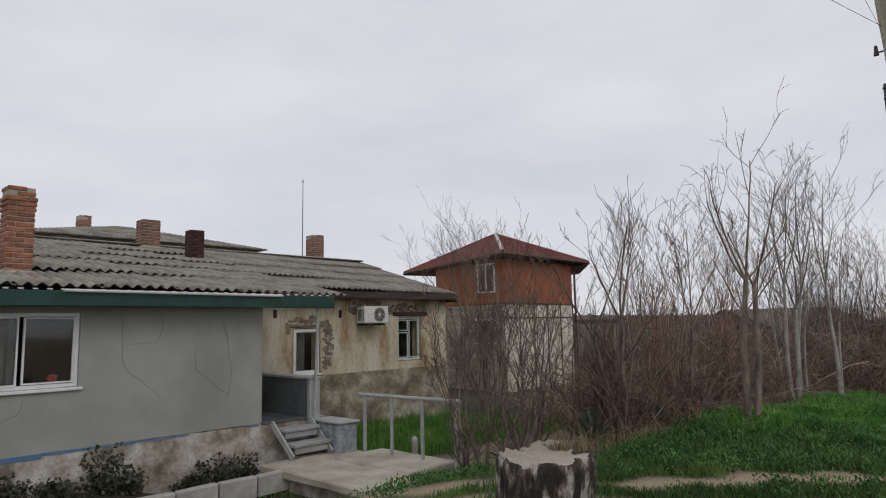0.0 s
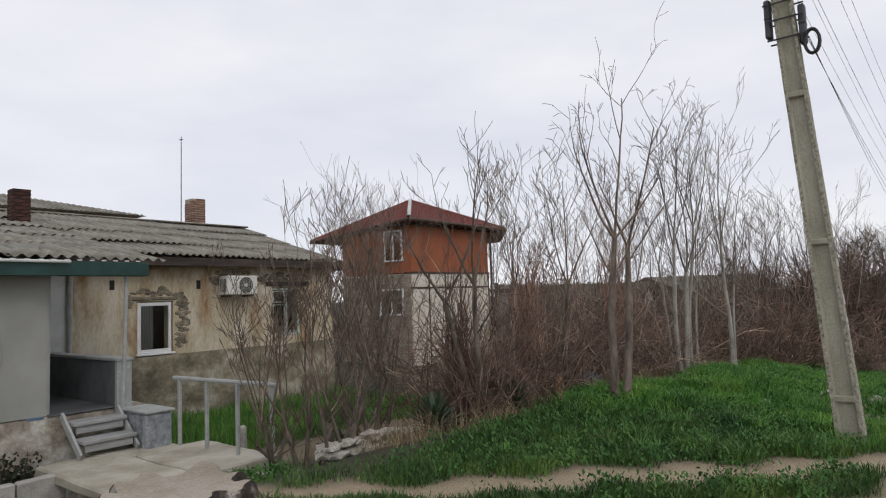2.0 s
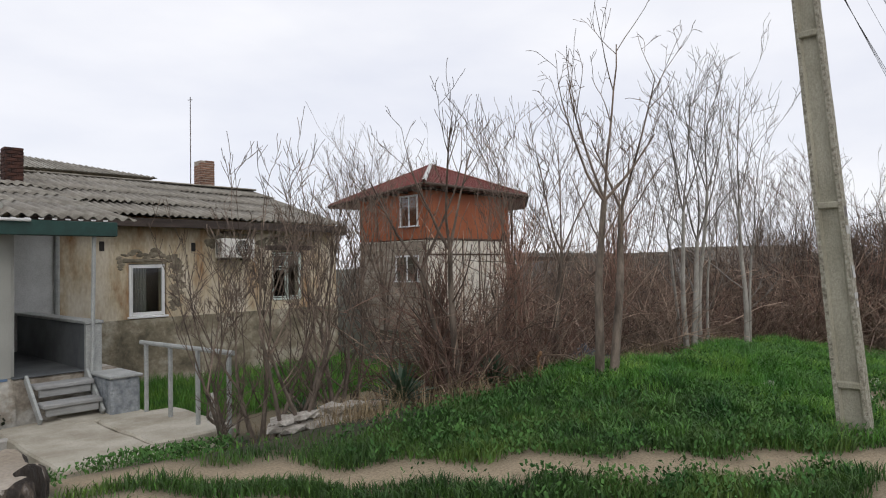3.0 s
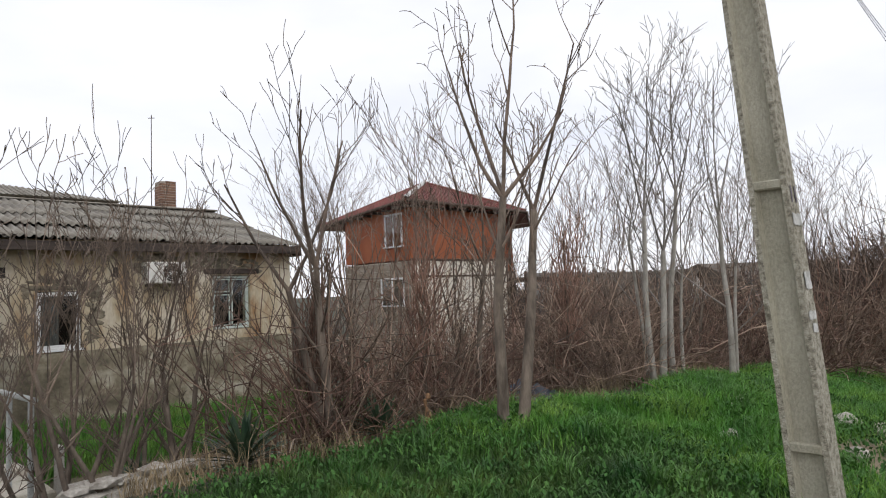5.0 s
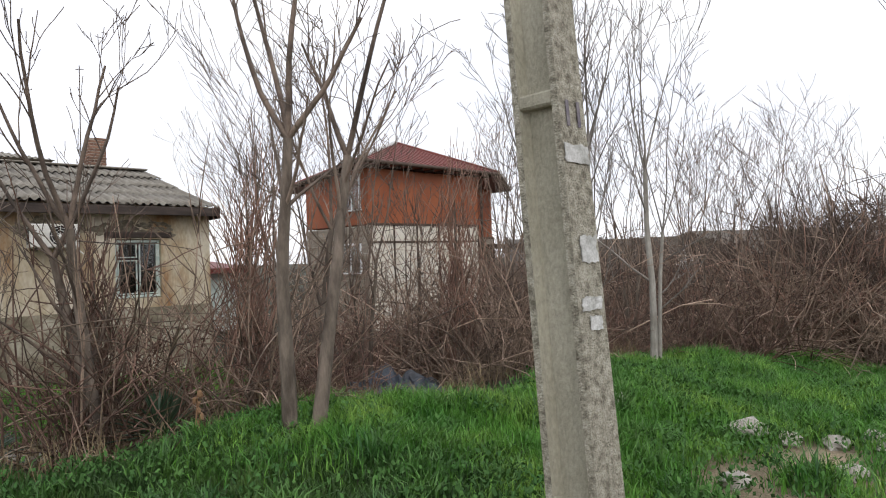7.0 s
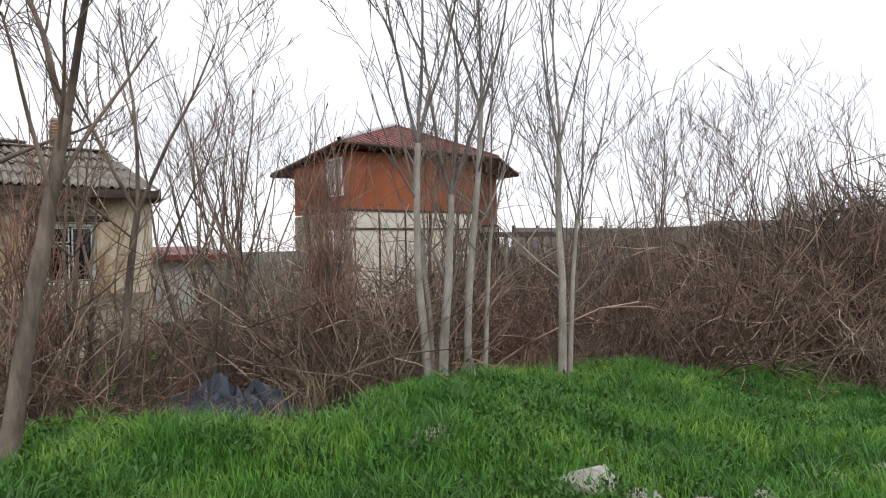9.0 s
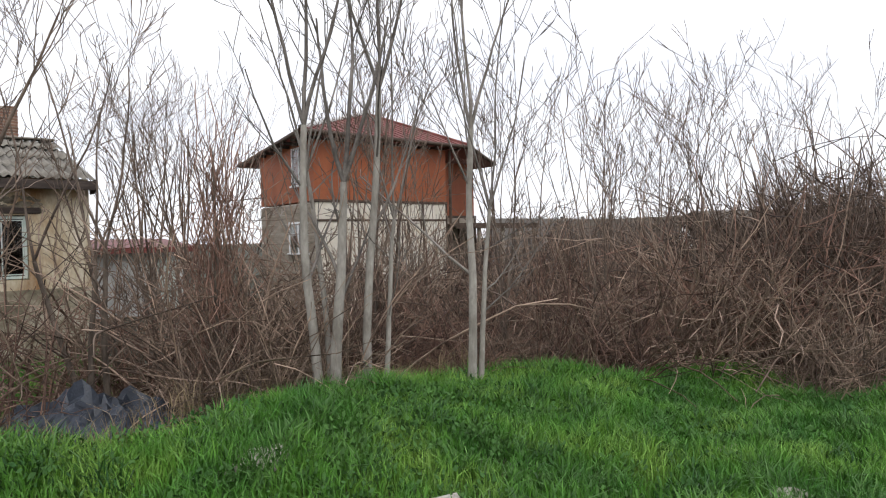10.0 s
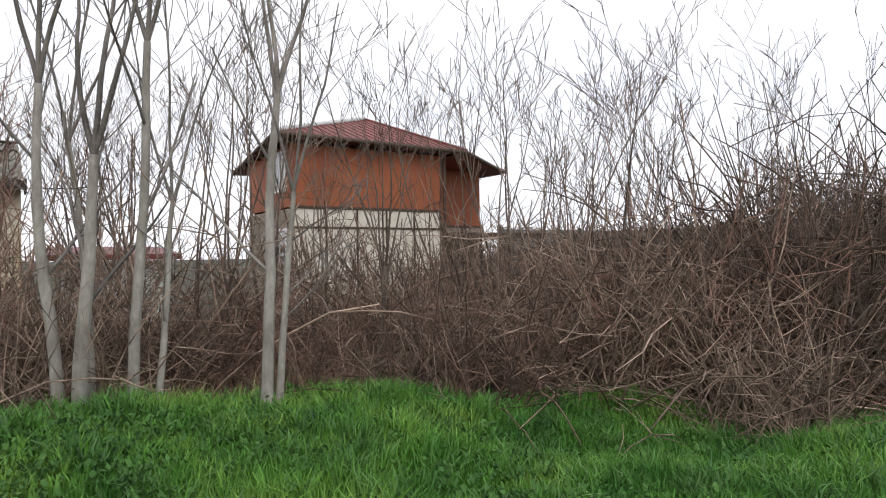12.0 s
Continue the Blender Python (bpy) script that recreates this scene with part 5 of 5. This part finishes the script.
def far_scrub():
    """Distant bare woods, one mass of stems."""
    rng = random.Random(77)
    tb = Tubes()
    for _ in range(7000):
        u = rng.random()
        x, y = 30 + 40 * u + rng.uniform(-3, 3), 24 - 24 * u + rng.uniform(-4, 10)
        h = rng.uniform(1.2, 3.2) * (1 + 0.5 * noise.noise((x * 0.12, y * 0.12, 0)))
        p = Vector((x, y, gz(x, y) - 0.1))
        pts = wander(rng, p, Vector((rng.gauss(0, 0.4), rng.gauss(0, 0.4), 1)), h, 3, 0.2, 0)
        tb.add(pts, [0.022, 0.018, 0.012, 0.006], 3)
    tagged(put("far_scrub", tb.mesh("far_scrub", M_FAR)), "distant brown leafless scrub along the skyline", "scrub", kind="stuff")


far_scrub()


# ---- grass, weeds and litter ----
def blades(name, label, count, region, keep, height, width, mat, seed, lean=0.5):
    rs = np.random.RandomState(seed)
    x = rs.uniform(region[0], region[1], count)
    y = rs.uniform(region[2], region[3], count)
    ok = rs.uniform(0, 1, count) < keep(x, y)
    x, y = x[ok], y[ok]
    n = len(x)
    clump = 0.55 + 0.55 * (np.sin(x * 3.1 + 1.3 * np.sin(y * 2.3)) * np.sin(y * 3.7 + x) * 0.5 + 0.5) + 0.45 * (np.sin(x * 8.3 + 2 * np.sin(y * 5.1)) * np.sin(y * 9.1 + 1.7 * np.sin(x * 4.3)) * 0.5 + 0.5)
    h = rs.uniform(height[0], height[1], n) * clump
    a = rs.uniform(0, 6.283, n)
    w = rs.uniform(width[0], width[1], n)
    bend = rs.uniform(0.15, 1.0, n) * lean
    b = rs.uniform(0, 6.283, n)
    z = ground_z(x, y) - 0.01
    ux, uy = np.cos(a) * w, np.sin(a) * w
    lx, ly = np.cos(b) * bend * h, np.sin(b) * bend * h
    v = np.empty((n, 5, 3))
    v[:, 0] = np.stack([x - ux, y - uy, z], 1)
    v[:, 1] = np.stack([x + ux, y + uy, z], 1)
    v[:, 2] = np.stack([x + ux * 0.8 + lx * 0.35, y + uy * 0.8 + ly * 0.35, z + h * 0.6], 1)
    v[:, 3] = np.stack([x - ux * 0.8 + lx * 0.35, y - uy * 0.8 + ly * 0.35, z + h * 0.6], 1)
    v[:, 4] = np.stack([x + lx, y + ly, z + h * (1 - 0.3 * bend)], 1)
    i = np.arange(n)[:, None] * 5
    quads = (i + np.array([0, 1, 2, 3])).astype(np.int32)
    tris = (i + np.array([3, 2, 4])).astype(np.int32)
    me = bpy.data.meshes.new(name)
    me.vertices.add(n * 5)
    me.vertices.foreach_set("co", v.ravel())
    me.loops.add(n * 7)
    me.loops.foreach_set("vertex_index", np.concatenate([quads.ravel(), tris.ravel()]))
    me.polygons.add(n * 2)
    me.polygons.foreach_set("loop_start", np.concatenate([np.arange(n) * 4, n * 4 + np.arange(n) * 3]).astype(np.int32))
    me.update(calc_edges=True)
    me.validate()
    me.materials.append(mat)
    tagged(put(name, me), label, "grass", kind="stuff")


def turf(x, y):
    d = dirt_amount(x, y)
    near = (1 - smooth01(y, crest_y(x), crest_y(x) + 0.7)) * smooth01(x, 4.0, 8.5)
    left = 0.35 * (1 - smooth01(y, 9, 9.8)) * (1 - smooth01(x, 7.0, 8.4))
    return np.clip((near + left) * (1 - 1.35 * d), 0, 1) * smooth01(y - edge_y(x), 0.15, 0.5)


blades("low_turf", "short dark green turf and clover by the pole", 170000, (4.0, 12.6, 0.2, 5.4), lambda x, y: turf(x, y) * (1 - smooth01(x + 0.5 * np.sin(y * 2), 11.0, 12.3)), (0.05, 0.15), (0.003, 0.007), M_GRASS_DARK, 7, 0.8)
blades("grass", "thick bright green spring grass on the verge", 300000, (10.5, 25, -0.6, 5.4), lambda x, y: turf(x, y) * smooth01(x + 0.5 * np.sin(y * 2), 10.8, 12.2), (0.08, 0.21), (0.003, 0.006), M_GRASS, 1, 0.75)
blades("grass_tufts", "arching dark green tufts standing above the grass", 150000, (9.5, 25, -0.4, 5.2), lambda x, y: turf(x, y) * ((np.sin(x * 5.7 + 1.9 * np.sin(y * 3.3)) * np.sin(y * 6.1 + 1.4 * np.sin(x * 2.9)) + 0.4 * np.sin(x * 13 + y * 7)) > 0.45), (0.13, 0.25), (0.004, 0.008), M_GRASS_TALL, 11, 1.0)
blades("short_grass", "short green grass between bare earth", 60000, (-2, 9.5, 1.0, 9.6), turf, (0.03, 0.1), (0.003, 0.006), M_GRASS, 2, 0.8)
blades("yard_grass", "green grass in the sunken yard below the house", 26000, (8.4, 15.0, 9.6, 13.7), lambda x, y: 0.9 + 0 * x, (0.1, 0.32), (0.004, 0.008), M_GRASS, 3, 0.6)
blades("dry_straw", "dead straw under the thicket edge", 26000, (8.5, 26, 4.3, 7.5), lambda x, y: (y > crest_y(x) + 0.5) * (0.3 + 0.7 * (np.sin(x * 2) * np.sin(y * 3) > 0.1)) * (np.hypot(x - 13.5, y - 5.6) > 1.0), (0.12, 0.4), (0.002, 0.005), M_STRAW, 4, 0.9)


def weeds():
    """Low rosettes of broad leaves among the grass."""
    rng = random.Random(12)
    verts, faces = [], []
    spots = [(rng.uniform(8.5, 22), rng.uniform(1.0, 4.2)) for _ in range(300)] + [(rng.uniform(12.5, 21), rng.uniform(0.8, 3.6)) for _ in range(420)] + [(rng.gauss(15.0, 0.7), rng.gauss(2.8, 0.5)) for _ in range(90)] + [(rng.gauss(13.3, 1.0), rng.gauss(1.8, 0.5)) for _ in range(140)] + [(rng.uniform(7.6, 12.2), rng.uniform(1.0, 5.0)) for _ in range(560)] + [(rng.uniform(5.6, 7.6), rng.uniform(5.8, 7.0)) for _ in range(120)]
    for x, y in spots:
        if float(dirt_amount(x, y)) > 0.8:
            continue
        z = gz(x, y)
        for _ in range(rng.randint(14, 24)):
            a, l = rng.uniform(0, 6.28), rng.uniform(0.018, 0.042)
            c, s = math.cos(a), math.sin(a)
            w = l * 0.33
            h = rng.uniform(0.03, 0.15)
            o = rng.uniform(0, 0.11)
            n = len(verts)
            tip, roll = rng.uniform(-0.04, 0.05), rng.uniform(-0.02, 0.02)
            for u, v, t in ((0, 0, 0), (0.5, -1, tip * 0.5 - roll), (1, 0, tip), (0.5, 1, tip * 0.5 + roll)):
                verts.append((x + c * (o + u * l) - s * v * w, y + s * (o + u * l) + c * v * w, z + h + t))
            faces.append((n, n + 1, n + 2, n + 3))
    tagged(put("weed_leaves", mesh_of("weed_leaves", verts, faces, M_WEED)), "low broad-leaved green weeds among the grass", "weeds", kind="stuff")


weeds()


def yucca(x, y, s, seed):
    rng = random.Random(seed)
    z = gz(x, y)
    top = empty("yucca", (x, y, z), "dark green yucca with stiff sword-shaped leaves", "plant", "yuccas by the thicket")
    verts, faces = [], []
    for k in range(64):
        a = k * 2.4 + rng.uniform(-0.2, 0.2)
        el = radians(rng.uniform(8, 82))
        l = s * rng.uniform(0.45, 0.62)
        d = Vector((math.cos(a) * math.cos(el), math.sin(a) * math.cos(el), math.sin(el)))
        side = Vector((-math.sin(a), math.cos(a), 0)) * 0.018 * s * 1.4
        b = len(verts)
        for t, w in ((0, 0.7), (0.35, 1.0), (0.7, 0.7)):
            c = d * l * t - Vector((0, 0, 0.12 * l * t * t)) + Vector((0, 0, 0.1 * s))
            verts += [c - side * w, c + side * w + Vector((0, 0, 0.004)), c - Vector((0, 0, 0.008))]
        verts.append(d * l + Vector((0, 0, 0.1 * s - 0.14 * l)))
        for r in (0, 3):
            for q in range(3):
                faces.append((b + r + q, b + r + (q + 1) % 3, b + r + 3 + (q + 1) % 3, b + r + 3 + q))
        for q in range(3):
            faces.append((b + 6 + q, b + 6 + (q + 1) % 3, b + 9))
    put("leaves", mesh_of("leaves", verts, faces, M_YUCCA), top, (x, y, z))
    part("stem", cyl_bm((x, y, z - 0.1), (x, y, z + 0.14 * s), 0.05, 0.04, 8), M_BARK, top)


yucca(9.55, 5.65, 1.05, 1)
yucca(10.9, 5.25, 0.9, 2)
yucca(9.0, 6.9, 0.7, 3)


def ivy_bush(x, y, z, r, seed):
    """A small leafy creeper bush against the plinth."""
    rng = random.Random(seed)
    top = empty("leafy_bush", (x, y, z), "small dark leafy bush against the plinth", "bush", "bushes at the plinth")
    verts, faces = [], []
    tb = Tubes()
    for _ in range(16):
        pts = wander(rng, Vector((rng.uniform(-0.1, 0.1), 0, 0)), Vector((rng.uniform(-0.8, 0.8), rng.uniform(-0.5, 0.2), 1)), r * rng.uniform(0.7, 1.2), 5, 0.25, -0.05)
        tb.add(pts, [0.007, 0.006, 0.005, 0.004, 0.003, 0.002], 3)
        for p in pts[1:]:
            for _ in range(7):
                c = p + Vector((rng.uniform(-1, 1), rng.uniform(-1, 1), rng.uniform(-1, 1))) * 0.09
                u = Vector((rng.uniform(-1, 1), rng.uniform(-1, 1), rng.uniform(-1, 1))).normalized()
                w = u.cross(Vector((rng.uniform(-1, 1), rng.uniform(-1, 1), 0.4))).normalized()
                l = rng.uniform(0.025, 0.05)
                n = len(verts)
                verts += [c - u * l, c + w * l * 0.6, c + u * l, c - w * l * 0.6]
                faces.append((n, n + 1, n + 2, n + 3))
    put("leaves", mesh_of("leaves", verts, faces, M_IVY), top, (x, y, z))
    put("twig_tangle", tb.mesh("twig_tangle", M_TWIG), top, (x, y, z))


for k, (x, r) in enumerate(((2.85, 0.35), (3.95, 0.6), (5.6, 0.6), (6.1, 0.5), (4.3, 0.3), (3.4, 0.25), (5.2, 0.25))):
    ivy_bush(x, 10.12, gz(x, 10.1) - 0.05, r, 40 + k)


def stump():
    x, y = 4.6, 3.12
    z = gz(x, y)
    s = empty("tree_stump", (x, y, z), "thick weathered tree stump with sawn top", "stump")
    n, rings = 110, ((-0.1, 1.14), (0.0, 1.1), (0.08, 1.05), (0.16, 1.02), (0.25, 0.99), (0.34, 0.97), (0.43, 0.98), (0.5, 1.0), (0.55, 1.02), (0.585, 0.99), (0.6, 0.92))
    verts, faces = [], []
    for zz, k in rings:
        for i in range(n):
            a = 2 * math.pi * i / n
            r = 0.335 * k * (1 + 0.24 * noise.noise((math.cos(a) * 2.2, math.sin(a) * 2.2, zz * 0.9)) + 0.13 * noise.noise((math.cos(a) * 6, math.sin(a) * 6, zz * 3)) + 0.06 * noise.noise((math.cos(a) * 15, math.sin(a) * 15, zz * 9)))
            verts.append((math.cos(a) * r, math.sin(a) * r, zz + 0.07 * zz * noise.noise((math.cos(a) * 2.5, math.sin(a) * 2.5, 1))))
    for j in range(len(rings) - 1):
        for i in range(n):
            a, b = j * n + i, j * n + (i + 1) % n
            faces.append((a, b, b + n, a + n))
    side = put("trunk_side", mesh_of("trunk_side", verts, faces, M_STUMP, smooth=True), s, (x, y, z))
    top = verts[-n:]
    tv = [tuple(p) for p in top] + [(p[0] * 0.5, p[1] * 0.5, 0.592 + 0.012 * noise.noise((p[0] * 6, p[1] * 6, 2))) for p in top] + [(0, 0, 0.59)]
    tf = [(i, (i + 1) % n, n + (i + 1) % n, n + i) for i in range(n)] + [(n + i, n + (i + 1) % n, 2 * n) for i in range(n)]
    lid = put("sawn_top", mesh_of("sawn_top", tv, tf, M_SIDE, smooth=True), s, (x, y, z), "grey-brown sawn top with cracks")
    for ob in (side, lid):
        ob.scale.z = 1.42


stump()


def dock_plant(x, y):
    rng = random.Random(15)
    z = gz(x, y)
    top = empty("dry_dock", (x, y, z), "dry rust-brown dock plant standing in the grass", "plant")
    part("stalk", cyl_bm((x, y, z - 0.05), (x + 0.04, y, z + 0.42), 0.008, 0.005, 6), M_CARD, top)
    for k in range(7):
        part("seed_head", bmesh_blob((x + 0.04 * k / 7 + rng.uniform(-0.04, 0.04), y + rng.uniform(-0.03, 0.03), z + 0.12 + k * 0.045), 0.024, k, (0.8, 0.8, 1.4), 1, 0.7), M_CARD, top)


dock_plant(10.9, 4.55)


def tarp():
    x, y = 13.35, 5.25
    z = gz(x, y) + 0.1
    n = 26
    verts, faces = [], []
    for j in range(n):
        for i in range(n):
            u, v = i / (n - 1) * 2 - 1, j / (n - 1) * 2 - 1
            edge = max(0.0, 1 - (u * u + v * v))
            h = edge * (0.12 + 0.3 * max(0, noise.noise((u * 1.9 + 3, v * 1.9, 4)) + 0.25) + 0.22 * abs(noise.noise((u * 4.2, v * 4.2, 6)))) + 0.02 * noise.noise((u * 12, v * 12, 1))
            verts.append((x + u * 0.75 + 0.1 * noise.noise((u, v * 3, 8)), y + v * 0.5 + 0.1 * noise.noise((u * 3, v, 9)), z + h))
    for j in range(n - 1):
        for i in range(n - 1):
            a = j * n + i
            faces.append((a, a + 1, a + n + 1, a + n))
    t = put("plastic_sheet", mesh_of("plastic_sheet", verts, faces, M_TARP))
    tagged(t, "crumpled dark blue plastic sheet heap under the thicket", "tarpaulin")


tarp()


def stones():
    rng = random.Random(6)
    for x, y, r in ((13.83, 2.72, 0.14), (14.43, 1.82, 0.16), (14.55, 1.55, 0.11), (14.75, 1.25, 0.1), (15.1, 1.05, 0.11), (13.3, 1.45, 0.1), (15.7, 0.95, 0.12), (14.0, 0.95, 0.1), (16.2, 0.75, 0.13), (12.9, 2.4, 0.1), (14.8, 0.85, 0.12), (16.9, 1.45, 0.09)):
        s = part("stone", bmesh_blob((0, 0, 0), r, x * 3, (1.4, 1.0, 0.55), 2, 0.5), M_ROCK, None, at=(x, y, gz(x, y) + r * 0.3), smooth=False)
        tagged(s, "pale rough field stone lying in the grass", "stone", "stones in the verge")


stones()
